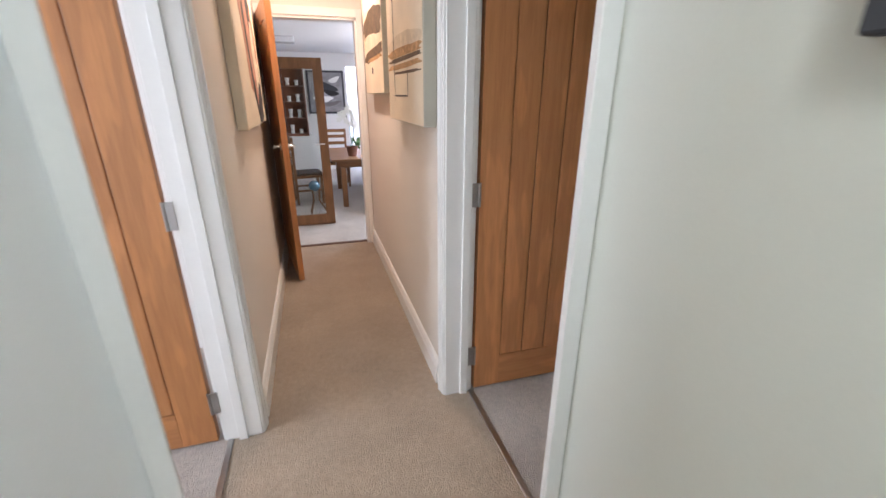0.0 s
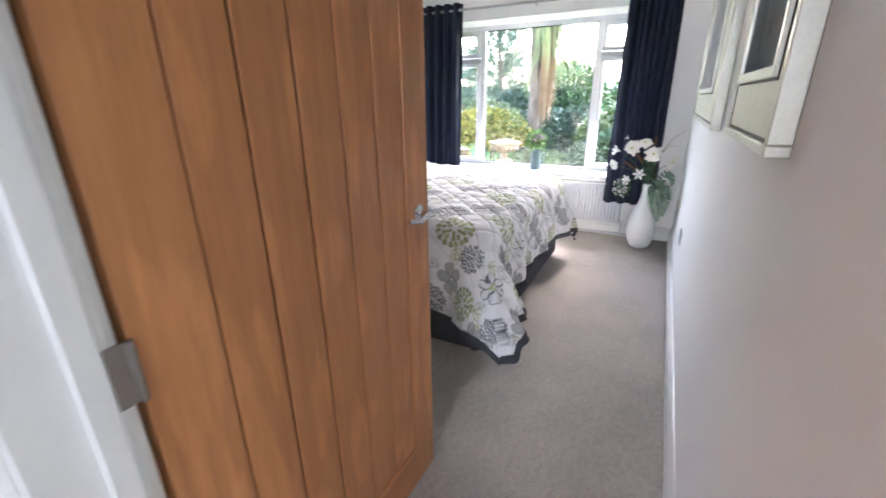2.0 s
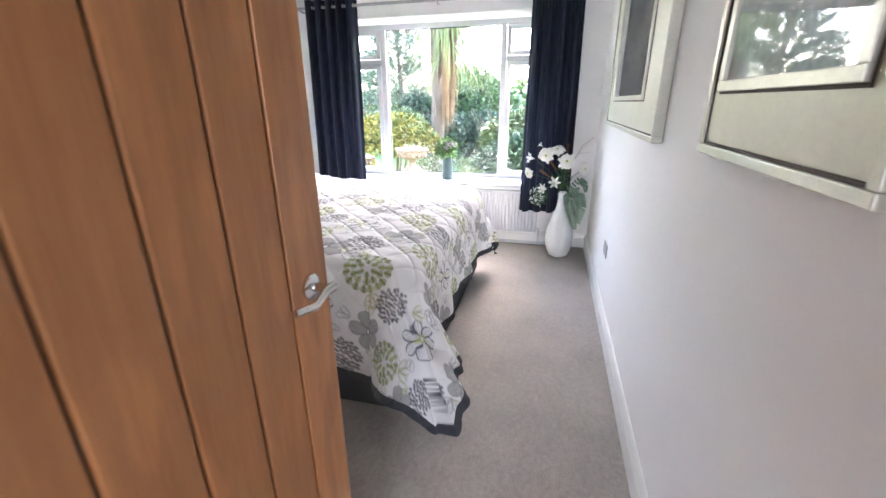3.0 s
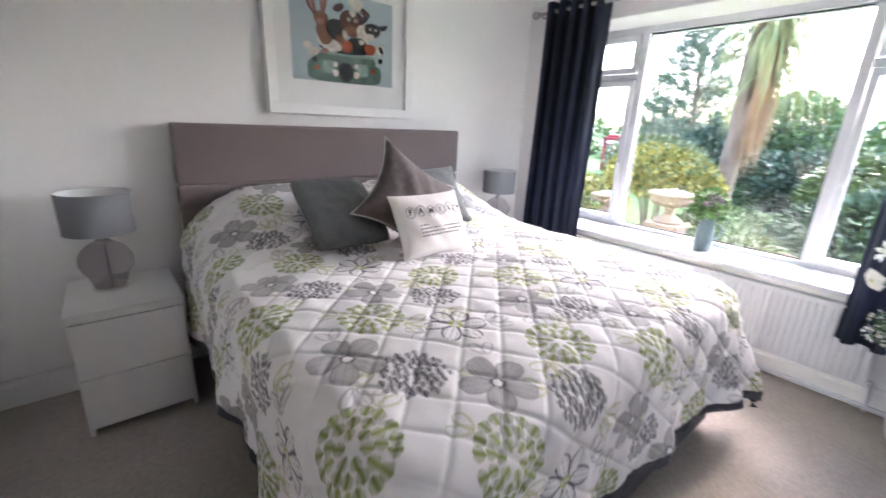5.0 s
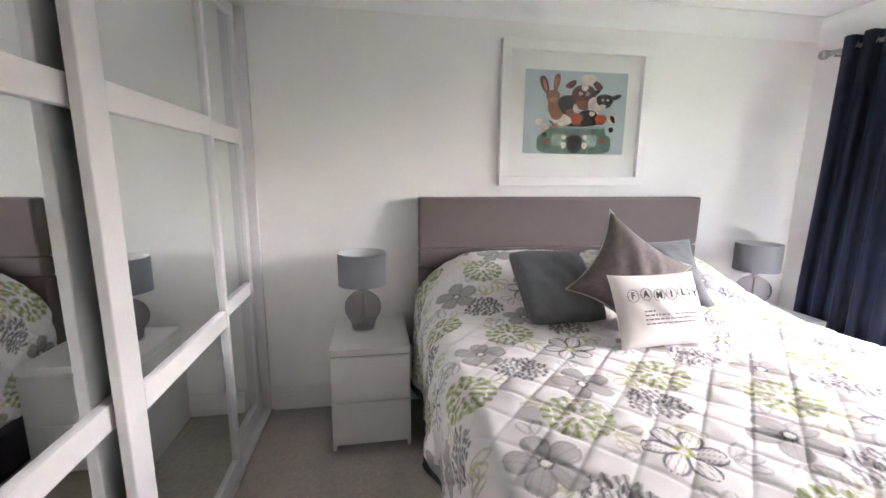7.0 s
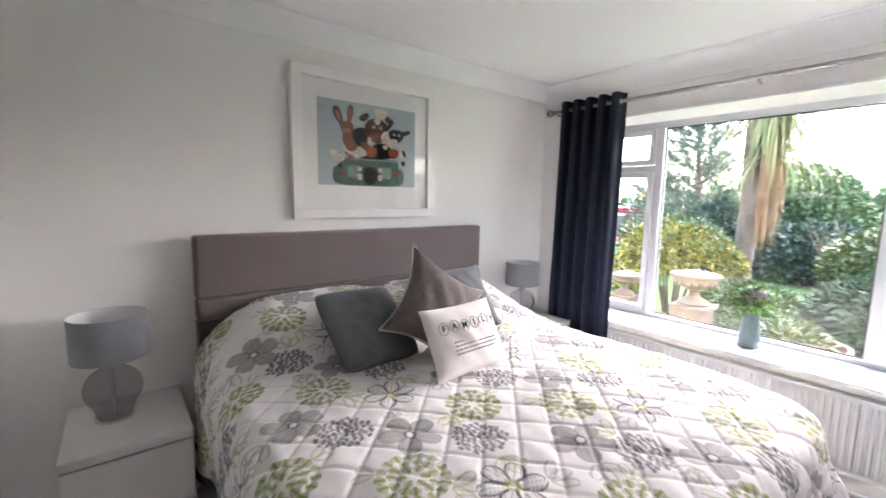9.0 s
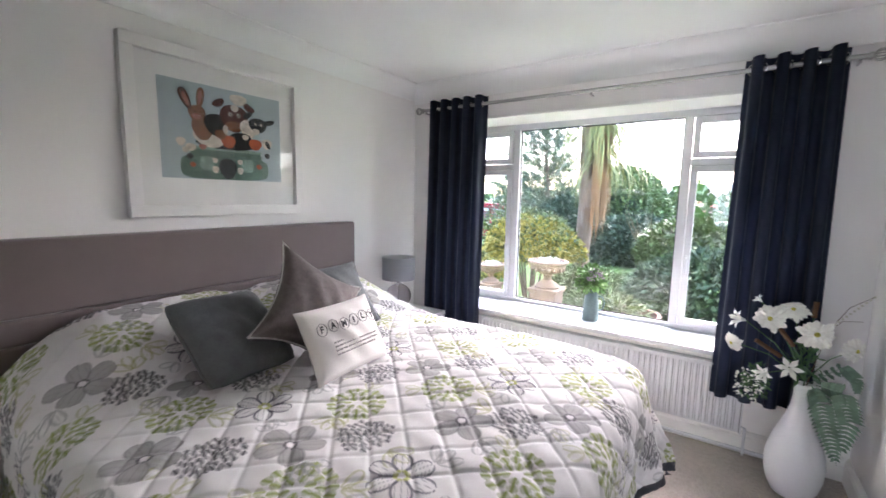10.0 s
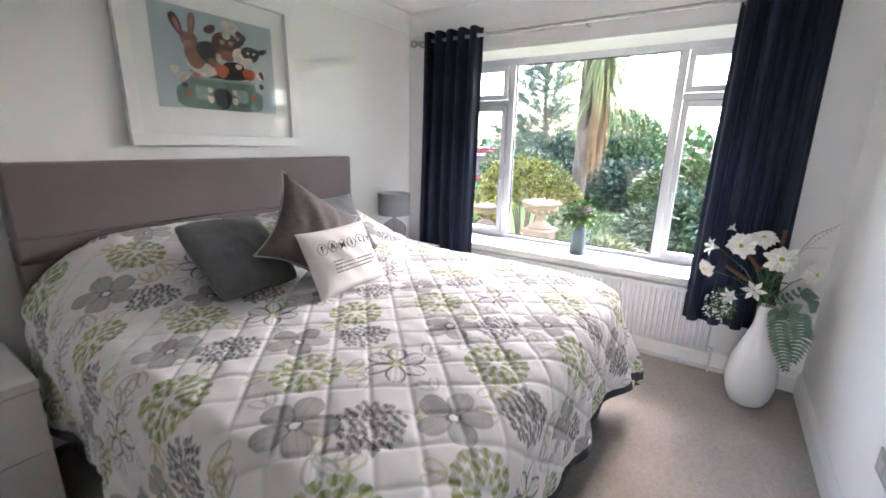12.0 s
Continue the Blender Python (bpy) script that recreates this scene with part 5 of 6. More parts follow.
def blades(name, top, n, length, width, material, seed, out, ang0, ang1):
    rng = np.random.RandomState(seed)
    a = rng.uniform(ang0, ang1, n)
    r0 = rng.uniform(0.05, 0.16, n)
    ln = length * rng.uniform(0.6, 1.1, n)
    o = out * rng.uniform(0.3, 1.1, n)
    h0 = rng.uniform(-0.9, 0.3, n)
    segs = 5
    V, Fc = [], []
    for s in range(segs + 1):
        q = s / segs
        rad = r0 + o * np.sin(q * 1.9)
        z = h0 + 0.12 * np.sin(q * 2.5) - ln * q ** 1.3
        w = width * (1 - q) + 0.002
        cx, cy = np.cos(a), np.sin(a)
        for sgn in (-1, 1):
            V.append(np.stack([top[0] + rad * cx - sgn * w * cy, top[1] + rad * cy + sgn * w * cx, top[2] + z], 1))
    v = np.stack(V, 1).reshape(-1, 3)
    k = 2 * (segs + 1)
    b = np.arange(n)[:, None] * k
    for s in range(segs):
        Fc += [b + [2 * s, 2 * s + 1, 2 * s + 3], b + [2 * s, 2 * s + 3, 2 * s + 2]]
    return raw_part(name, v, np.concatenate(Fc), material, palm)


blades("dry_leaves", (10.5, 3.80, 2.75), 330, 1.25, 0.018, PALM_DRY, 61, 0.22, 3.4, 6.0)
blades("drooping_leaves", (10.5, 3.66, 3.1), 240, 1.0, 0.017, PALM, 62, 0.85, 0, 6.28)
blades("crown_leaves", (10.5, 3.75, 3.9), 200, 0.9, 0.022, PALM, 63, 0.9, 0, 6.28)

TWIG = mat("pale_twig", (0.20, 0.16, 0.10), 0.9, vary=0.2, scale=12)
twig = thing("bare_shrub", (13.2, 2.9, G), "bare pale-twigged shrub on the lawn's edge", "shrub")
rng_t = random.Random(7)
for k in range(16):
    a = rng_t.uniform(0, 6.28)
    bm = bmesh.new()
    e1 = Vector((13.2 + 0.35 * math.cos(a), 2.9 + 0.45 * math.sin(a), 0.5 + rng_t.uniform(-.2, .3)))
    e2 = e1 + Vector((0.3 * math.cos(a + .4), 0.35 * math.sin(a + .4), rng_t.uniform(0.3, 0.8)))
    tube(bm, [(13.2, 2.9, G), e1, e2], 0.016, 5, 0.004)
    tube(bm, [e1, e1 + Vector((rng_t.uniform(-.3, .3), rng_t.uniform(-.4, .4), 0.4))], 0.008, 4, 0.003)
    part("twig", bm, TWIG, twig)


def urn(x, y, s, name_label):
    u = thing("garden_urn", (x, y, G), name_label, "urn", "garden urns")
    k = s
    part("plinth", boxes(((x - 0.17 * k, y - 0.17 * k, G - 0.02), (x + 0.17 * k, y + 0.17 * k, G + 0.525 * k)), ((x - 0.20 * k, y - 0.20 * k, G + 0.525 * k), (x + 0.20 * k, y + 0.20 * k, G + 0.575 * k)), bevel=0.008), STONE, u)
    bm = bmesh.new()
    prof = [(0, 0.47), (0.165, 0.47), (0.17, 0.50), (0.15, 0.53), (0.10, 0.57), (0.06, 0.61), (0.052, 0.66), (0.065, 0.69), (0.062, 0.705), (0.12, 0.73), (0.20, 0.78), (0.232, 0.84), (0.238, 0.88), (0.262, 0.90), (0.268, 0.93), (0.255, 0.945), (0.225, 0.94), (0.215, 0.89), (0, 0.88)]
    revolve(bm, [(r * k, (0.945 - (0.945 - h) * 0.78) * k) for r, h in prof], (x, y, G), 36)
    part("bowl", bm, STONE, u, smooth=True)
    for i in range(16):
        a = 2 * math.pi * i / 16
        bm = bmesh.new()
        made = bmesh.ops.create_uvsphere(bm, u_segments=8, v_segments=6, radius=0.030 * k)["verts"]
        bmesh.ops.transform(bm, matrix=Matrix.Translation((x + 0.205 * k * math.cos(a), y + 0.205 * k * math.sin(a), G + 0.84 * k)) @ Matrix.Diagonal((1, 1, 1.2, 1)), verts=made)
        part("carved_lobe", bm, STONE, u, smooth=True)
    bm = bmesh.new()
    revolve(bm, [(0, 0.905 * k), (0.12 * k, 0.91 * k), (0.218 * k, 0.895 * k)], (x, y, G), 20)
    part("soil", bm, BROWN, u)
    p, d = shell_points((x, y, G + 0.92 * k), (0.17 * k, 0.17 * k, 0.05), 160, 5, 5, 0.0, 0.2)
    v, f = leaves(p, d, 0.035, 0.4, 5)
    raw_part("small_plants", v, f, PETAL, u)
    return u


urn(7.6, 3.575, 1.02, "carved sandstone garden urn on a square plinth")
urn(7.9, 4.60, 0.82, "smaller sandstone garden urn on a plinth")

pl = thing("planter", (6.95, 2.45, G), "long terracotta planter outside the window", "planter")
bm = bmesh.new()
revolve(bm, [(0.0, 0.0), (0.27, 0.0), (0.33, 0.52), (0.36, 0.53), (0.36, 0.58), (0.32, 0.58), (0.31, 0.50), (0, 0.50)], (6.95, 2.45, G), 36)
part("pot", bm, TERRA, pl, smooth=True)
p, d = shell_points((6.95, 2.5, G + 0.56), (0.25, 0.25, 0.12), 400, 6, 5, 0.0, 0.2)
v, f = leaves(p, d, 0.12, 0.12, 6)
raw_part("plants", v, f, OLIVE, pl)


def phone_box(x, y):
    b = thing("telephone_box", (x, y, G), "red telephone box with a domed roof beyond the garden", "telephone box", "telephone boxes")
    w = 0.45
    hgt = 1.36
    part("body", boxes(*[((x + a * (w - 0.05) - 0.05, y + c * (w - 0.05) - 0.05, G - 0.05), (x + a * (w - 0.05) + 0.05, y + c * (w - 0.05) + 0.05, G + hgt)) for a in (-1, 1) for c in (-1, 1)], ((x - w, y - w, G + hgt - 0.25), (x + w, y + w, G + hgt)), ((x - w, y - w, G - 0.05), (x + w, y + w, G + 0.35))), RED, b)
    part("roof", boxes(((x - w - 0.03, y - w - 0.03, G + hgt), (x + w + 0.03, y + w + 0.03, G + hgt + 0.06)), ((x - w * 0.8, y - w * 0.8, G + hgt + 0.06), (x + w * 0.8, y + w * 0.8, G + hgt + 0.17)), bevel=0.04), RED, b)
    part("glazing", boxes(((x - w + 0.04, y - w + 0.06, G + 0.35), (x + w - 0.04, y + w - 0.06, G + hgt - 0.25))), INK_GREY, b)
    for k in range(1, 6):
        z = G + 0.35 + k * (hgt - 0.6) / 6
        part("glazing_bar", boxes(((x - w + 0.01, y - w + 0.1, z - 0.012), (x - w + 0.03, y + w - 0.1, z + 0.012))), RED, b)
    part("sign", boxes(((x - w - 0.006, y - 0.3, G + hgt - 0.19), (x - w - 0.001, y + 0.3, G + hgt - 0.08))), WHITE_LAM, b)
    return b


phone_box(19.0, 9.8)
phone_box(19.6, 10.9)
hs = thing("bungalow", (34, 2.6, G), "distant bungalow with a red tiled roof behind the hedges", "house")
part("wall", boxes(((31, -2, G - 0.1), (37, 5.4, 0.8))), WHITE_COTTON, hs)
bm = bmesh.new()
vs = [bm.verts.new(c) for c in ((30.6, -2.4, 0.8), (30.6, 5.8, 0.8), (37.4, 5.8, 0.8), (37.4, -2.4, 0.8), (34, -0.4, 1.75), (34, 3.8, 1.75))]
for q in ((0, 1, 5, 4), (2, 3, 4, 5), (1, 2, 5), (3, 0, 4), (3, 2, 1, 0)):
    bm.faces.new([vs[i] for i in q])
part("roof", bm, mat("red_roof_tiles", (0.42, 0.09, 0.07), 0.8, vary=0.2, scale=3), hs)

p, d = shell_points((5.30, 2.42, 0.90), (0.085, 0.095, 0.115), 420, 71, 6, -0.6, 0.2)
pp = thing("potted_plant", (5.30, 2.42, 0.80), "small leafy green plant with mauve flowers standing in a teal jug", "plant")
v, f = leaves(p, d, 0.045, 0.30, 71)
raw_part("foliage", v, f, leaf_mat("soft_leaf", (0.12, 0.24, 0.06), 0.6), pp)
p, d = shell_points((5.27, 2.38, 0.93), (0.06, 0.05, 0.06), 70, 72, 6, -0.2, 0.8)
v, f = leaves(p, d, 0.022, 0.5, 72)
raw_part("flowers", v, f, mat("mauve_petal", (0.42, 0.32, 0.42), 0.6), pp)
bm = bmesh.new()
for k in range(7):
    a = k * 0.9
    tube(bm, [(5.30, 2.41, 0.75), (5.30 + 0.03 * math.cos(a), 2.41 + 0.03 * math.sin(a), 0.84), (5.30 + 0.07 * math.cos(a), 2.42 + 0.08 * math.sin(a), 0.95)], 0.0022, 5)
part("stems", bm, GREEN, pp)

# ---- floor vase with flowers ----
VX, VY = 4.82, 1.235
vase = thing("floor_vase", (VX, VY, 0), "white teardrop floor vase with a narrow neck on beige carpet", "vase")
bm = bmesh.new()
prof = [(0, 0.004), (0.05, 0.0), (0.085, 0.02), (0.108, 0.07), (0.121, 0.13), (0.124, 0.19), (0.116, 0.25), (0.097, 0.32), (0.073, 0.385), (0.055, 0.44), (0.042, 0.49), (0.037, 0.54), (0.038, 0.605), (0.033, 0.605), (0.032, 0.54), (0.036, 0.48), (0, 0.40)]
revolve(bm, prof, (VX, VY, 0), 44)
part("body", bm, CERAMIC, vase, smooth=True)

fl = thing("artificial_flowers", (VX, VY, 0.5), "artificial white daisies, lilies and fern standing in a white floor vase", "flowers")
NECK = Vector((VX, VY, 0.55))


def stem(tip, r=0.0028):
    bm = bmesh.new()
    tip = Vector(tip)
    mid = NECK.lerp(tip, 0.5) + Vector((0, 0, 0.07))
    tube(bm, [NECK, NECK + Vector((0, 0, 0.07)), mid, tip], r, 6)
    part("stem", bm, GREEN, fl, smooth=True)


def daisy(x, y, z, r, face):
    stem((x, y, z))
    rng = random.Random(int(y * 1000))
    bm = bmesh.new()
    m = Vector(face).normalized().to_track_quat("Z", "Y").to_matrix().to_4x4()
    m.translation = (x, y, z)
    for ring, (n, rr, lift) in enumerate(((15, r, 0.0), (13, r * 0.86, 0.008), (9, r * 0.6, 0.016))):
        for k in range(n):
            a = 2 * math.pi * k / n + ring * 0.3
            w = rr * 0.21
            c, s = math.cos(a), math.sin(a)
            q = rng.uniform(0.72, 1.12)
            pts = [(0.12, 0.0, 0), (0.5, w, 0.12), (0.85, w * 0.8, 0.02), (1.0, 0, -0.10), (0.85, -w * 0.8, 0.02), (0.5, -w, 0.12)]
            vs = [bm.verts.new(m @ Vector(((u * rr * q) * c - v_ * s, (u * rr * q) * s + v_ * c, lift + h * rr * rng.uniform(0.7, 1.3)))) for u, v_, h in pts]
            mid = bm.verts.new(m @ Vector((0.6 * rr * q * c, 0.6 * rr * q * s, lift + 0.05 * rr)))
            for i in range(6):
                bm.faces.new((vs[i], vs[(i + 1) % 6], mid))
    head = part("daisy_head", bm, PETAL, fl, recalc=False)
    bm = bmesh.new()
    made = bmesh.ops.create_icosphere(bm, subdivisions=2, radius=r * 0.17)["verts"]
    bmesh.ops.transform(bm, matrix=m @ Matrix.Translation((0, 0, 0.012)), verts=made)
    part("flower_centre", bm, POLLEN, head, smooth=True)


for row in ((4.76, 1.40, 0.927, 0.075, (-1, 0.3, 0.15)), (4.83, 1.31, 0.965, 0.068, (-0.6, 0.1, 0.8)), (4.74, 1.225, 0.885, 0.078, (-1, 0.1, 0.2)), (4.82, 1.075, 0.815, 0.068, (-0.8, -0.6, 0.1)), (4.78, 1.54, 0.77, 0.060, (-0.7, 0.7, -0.3))):
    daisy(*row)


def lily(x, y, z, r, face):
    stem((x, y, z))
    bm = bmesh.new()
    m = Vector(face).normalized().to_track_quat("Z", "Y").to_matrix().to_4x4()
    m.translation = (x, y, z)
    for k in range(6):
        a = 2 * math.pi * k / 6
        c, s = math.cos(a), math.sin(a)
        prev = None
        for u, w, h in ((0.06, 0.05, 0.0), (0.22, 0.14, 0.55), (0.55, 0.22, 0.95), (1.0, 0.01, 1.0)):
            cur = [bm.verts.new(m @ Vector((u * r * c - q * w * r * s, u * r * s + q * w * r * c, h * r))) for q in (-1, 0, 1)]
            if prev:
                for i in range(2):
                    bm.faces.new((prev[i], prev[i + 1], cur[i + 1], cur[i]))
            prev = cur
    part("lily_head", bm, PETAL, fl, smooth=True, recalc=False)


for row in ((4.78, 1.50, 0.895, 0.055, (-0.5, 0.9, 0.2)), (4.74, 1.31, 0.70, 0.058, (-1, 0.1, 0.2)), (4.75, 1.39, 0.65, 0.05, (-0.8, 0.5, 0.0)), (4.79, 1.44, 1.0, 0.03, (-0.2, 0.7, 0.6))):
    lily(*row)
for pts in (((4.86, 1.225, 0.94), (4.86, 1.222, 1.02)), ((4.80, 1.34, 0.73), (4.78, 1.45, 0.80)), ((4.78, 1.30, 0.80), (4.77, 1.36, 0.88))):
    stem(pts[0])
    bm = bmesh.new()
    a, b = Vector(pts[0]), Vector(pts[1])
    tube(bm, [a, a.lerp(b, 0.04), a.lerp(b, 0.5), a.lerp(b, 0.96), b], 0.011, 10)
    part("bulrush_head", bm, BROWN, fl, smooth=True)
bm = bmesh.new()
tube(bm, [NECK, (4.85, 1.17, 0.88), (4.87, 1.10, 1.01), (4.88, 1.02, 1.07)], 0.0022, 5, 0.001)
tube(bm, [(4.85, 1.17, 0.88), (4.86, 1.12, 0.94), (4.86, 1.05, 0.95)], 0.0014, 5, 0.001)
part("twig", bm, BROWN, fl)
for k in range(12):
    q = k / 11
    bm = bmesh.new()
    made = bmesh.ops.create_icosphere(bm, subdivisions=1, radius=0.006)["verts"]
    bmesh.ops.translate(bm, vec=(4.852 + 0.025 * q, 1.16 - 0.14 * q, 0.90 + 0.165 * q + 0.006), verts=made)
    part("catkin", bm, SILVER_FRAME, fl, smooth=True)


def fern(points, width, n=22):
    pts = [Vector(p) for p in points]
    bm = bmesh.new()
    tube(bm, pts, 0.0022, 5, 0.001)
    for k in range(n):
        q = 0.08 + 0.9 * k / n
        s = q * (len(pts) - 1)
        i = min(int(s), len(pts) - 2)
        c = pts[i].lerp(pts[i + 1], s - i)
        d = (pts[i + 1] - pts[i]).normalized()
        side = d.cross(Vector((-1, 0.1, 0))).normalized()
        ln = width * math.sin(math.pi * (0.12 + 0.86 * q)) ** 0.7
        for sg in (-1, 1):
            out = (side * sg + d * 0.35).normalized()
            b = 0.0105
            vs = [bm.verts.new(v) for v in (c - d * b * 0.5, c + out * ln * 0.6 - d * b, c + out * ln + Vector((0, 0, -0.008)), c + out * ln * 0.6 + d * b * 0.9, c + d * b * 0.6)]
            bm.faces.new(vs)
    part("fern_frond", bm, FERN, fl, recalc=False)


fern([(4.80, 1.21, 0.61), (4.715, 1.19, 0.57), (4.68, 1.15, 0.44), (4.69, 1.105, 0.29)], 0.055)
fern([(4.82, 1.19, 0.61), (4.76, 1.11, 0.62), (4.73, 1.075, 0.50), (4.72, 1.09, 0.33)], 0.062)
fern([(4.84, 1.22, 0.60), (4.84, 1.10, 0.72), (4.83, 1.05, 0.68), (4.82, 1.04, 0.60)], 0.035, 16)
sp = shell_points((4.76, 1.46, 0.56), (0.05, 0.06, 0.09), 130, 81, 6, -0.9, 0.2)
v, f = leaves(sp[0], sp[1], 0.016, 0.5, 81)
raw_part("small_blossom", v, f, PETAL, fl)
sp = shell_points((4.78, 1.43, 0.58), (0.045, 0.055, 0.09), 130, 82, 6, -0.9, 0.1)
v, f = leaves(sp[0], sp[1], 0.035, 0.25, 82)
raw_part("sprig_leaves", v, f, GREEN, fl)
sp = shell_points((4.82, 1.25, 0.72), (0.04, 0.055, 0.10), 70, 83, 6, -0.9, 0.1)
v, f = leaves(sp[0], sp[1], 0.06, 0.14, 83, -0.4)
raw_part("leaves", v, f, GREEN, fl)

# ---- hall pictures ----
CANVAS = mat("pale_canvas_edge", (0.50, 0.48, 0.40), 0.85, vary=0.05, fine=400, bump=0.2)
CREAM_ART = mat("cream_canvas", (0.72, 0.62, 0.47), 0.8, vary=0.12, scale=3, fine=300, bump=0.2)


def canvas(label, x, s, y0, y1, z0, z1, depth, strokes, edge=None):
    """A stretched canvas on the wall at x that faces s. strokes: material, y, z, half width, half height, turn."""
    c = thing("canvas_picture", (x, (y0 + y1) / 2, (z0 + z1) / 2), label, "picture", "hall canvases")
    f = x + s * depth
    part("stretcher", boxes(((min(x + s * 0.001, f), y0, z0), (max(x + s * 0.001, f), y1, z1)), bevel=0.004), edge or CANVAS, c)
    f2 = f + s * 0.0005
    part("front", boxes(((min(f2, f2 + s * 0.001), y0 + 0.004, z0 + 0.004), (max(f2, f2 + s * 0.001), y1 - 0.004, z1 - 0.004))), CREAM_ART, c)
    for k, (m, y, z, ry, rz, t) in enumerate(strokes):
        bm = bmesh.new()
        vs = []
        for i in range(26):
            a = 2 * math.pi * i / 26
            w = 1 + 0.10 * math.sin(5 * a + k) + 0.05 * math.sin(9 * a)
            u, v_ = math.copysign(abs(math.cos(a)) ** 0.55, math.cos(a)) * ry * w, math.copysign(abs(math.sin(a)) ** 0.8, math.sin(a)) * rz * w
            vs.append(bm.verts.new((f2 + s * (0.0015 + 0.0002 * k), min(max(y + u * math.cos(t) - v_ * math.sin(t), y0 + 0.004), y1 - 0.004), min(max(z + u * math.sin(t) + v_ * math.cos(t), z0 + 0.004), z1 - 0.004))))
        bm.faces.new(vs)
        part("painted_stroke", bm, m, c, recalc=False)
    return c


UMBER = mat("umber_stroke", (0.10, 0.06, 0.03), 0.8, vary=0.4, scale=20, bump=0.1)
OCHRE = mat("ochre_stroke", (0.42, 0.24, 0.10), 0.8, vary=0.4, scale=20, bump=0.1)
ROSE = mat("rose_stroke", (0.42, 0.20, 0.13), 0.8, vary=0.35, scale=12, bump=0.1)
INK_ART = mat("black_stroke", (0.025, 0.02, 0.02), 0.8, vary=0.3, bump=0.1)
SAND = mat("sand_stroke", (0.60, 0.50, 0.36), 0.8, vary=0.2, scale=12, bump=0.1)
canvas("deep cream canvas with brown horizon and thin black lines", HR, -1, 1.935, 2.70, 1.25, 2.15, 0.055,
       [(SAND, 2.32, 1.59, 0.37, 0.05, 0.01), (OCHRE, 2.32, 1.565, 0.37, 0.020, 0.01), (UMBER, 2.30, 1.535, 0.35, 0.010, 0.0), (OCHRE, 2.32, 1.505, 0.36, 0.012, 0.0), (UMBER, 2.25, 1.475, 0.28, 0.006, 0.01), (INK_ART, 2.52, 1.72, 0.006, 0.36, 0.0), (INK_ART, 2.53, 1.88, 0.014, 0.08, 0.0), (INK_ART, 2.21, 1.43, 0.005, 0.06, 0.0), (INK_ART, 2.37, 1.372, 0.16, 0.004, 0.0)])
canvas("deep canvas with dark umber landscape bands on the wall", HR, -1, 2.87, 3.68, 1.385, 2.15, 0.055,
       [(UMBER, 3.27, 1.80, 0.41, 0.09, 0.0), (SAND, 3.3, 1.70, 0.40, 0.05, 0.05), (UMBER, 3.27, 1.63, 0.41, 0.035, -0.03), (OCHRE, 3.2, 1.60, 0.3, 0.012, 0), (INK_ART, 3.3, 1.53, 0.03, 0.022, 0)])
canvas("tall cream canvas with looping rose and black brush strokes", HL, 1, 2.45, 3.35, 1.215, 2.15, 0.05,
       [(INK_ART, 2.74, 1.92, 0.05, 0.24, 0.25), (ROSE, 2.84, 1.72, 0.09, 0.36, 0.15), (UMBER, 2.93, 1.55, 0.05, 0.30, 0.25), (INK_ART, 3.06, 1.66, 0.19, 0.44, 0.15), (ROSE, 3.0, 1.66, 0.075, 0.32, 0.18), (INK_ART, 3.12, 1.75, 0.05, 0.30, 0.3), (SAND, 3.16, 1.55, 0.10, 0.20, 0.1), (INK_ART, 3.18, 1.36, 0.10, 0.07, 0.5), (ROSE, 3.22, 1.70, 0.05, 0.16, 0.2)], CREAM_ART)
mirror = thing("hall_mirror", (HN, 0.3, 1.65), "dark-framed mirror on the pale hall wall", "mirror")
part("frame", boxes(((HN - 0.03, 0.08, 1.426), (HN - 0.001, 0.533, 1.47)), ((HN - 0.03, 0.08, 1.90), (HN - 0.001, 0.533, 1.94)), ((HN - 0.03, 0.08, 1.47), (HN - 0.001, 0.12, 1.90)), ((HN - 0.03, 0.493, 1.47), (HN - 0.001, 0.533, 1.90)), bevel=0.004), DIVAN, mirror)
part("glass", boxes(((HN - 0.02, 0.12, 1.47), (HN - 0.008, 0.493, 1.90))), MIRROR, mirror)

# ---- dining room, one step down ----
D = -0.20
gd = thing("glazed_door", (-0.335, 5.6, D), "oak-framed door with a full-height glass pane, standing open in the dining room", "door")
gx0, gx1, gz0, gz1 = -0.335, 0.425, D + 0.008, 1.775
part("frame", boxes(((gx0, 5.6, gz0), (gx0 + 0.105, 5.64, gz1)), ((gx1 - 0.105, 5.6, gz0), (gx1, 5.64, gz1)), ((gx0 + 0.105, 5.6, gz0), (gx1 - 0.105, 5.64, gz0 + 0.13)), ((gx0 + 0.105, 5.6, gz1 - 0.12), (gx1 - 0.105, 5.64, gz1)), bevel=0.002), OAK_HONEY, gd)
part("pane", boxes(((gx0 + 0.105, 5.615, gz0 + 0.13), (gx1 - 0.105, 5.621, gz1 - 0.12))), PANE, gd)
bm = bmesh.new()
tube(bm, [(gx1 - 0.05, 5.599, 0.82), (gx1 - 0.05, 5.56, 0.82), (gx1 - 0.08, 5.555, 0.82), (gx1 - 0.15, 5.56, 0.82)], 0.008, 8)
part("door_handle", bm, CHROME, gd, smooth=True)

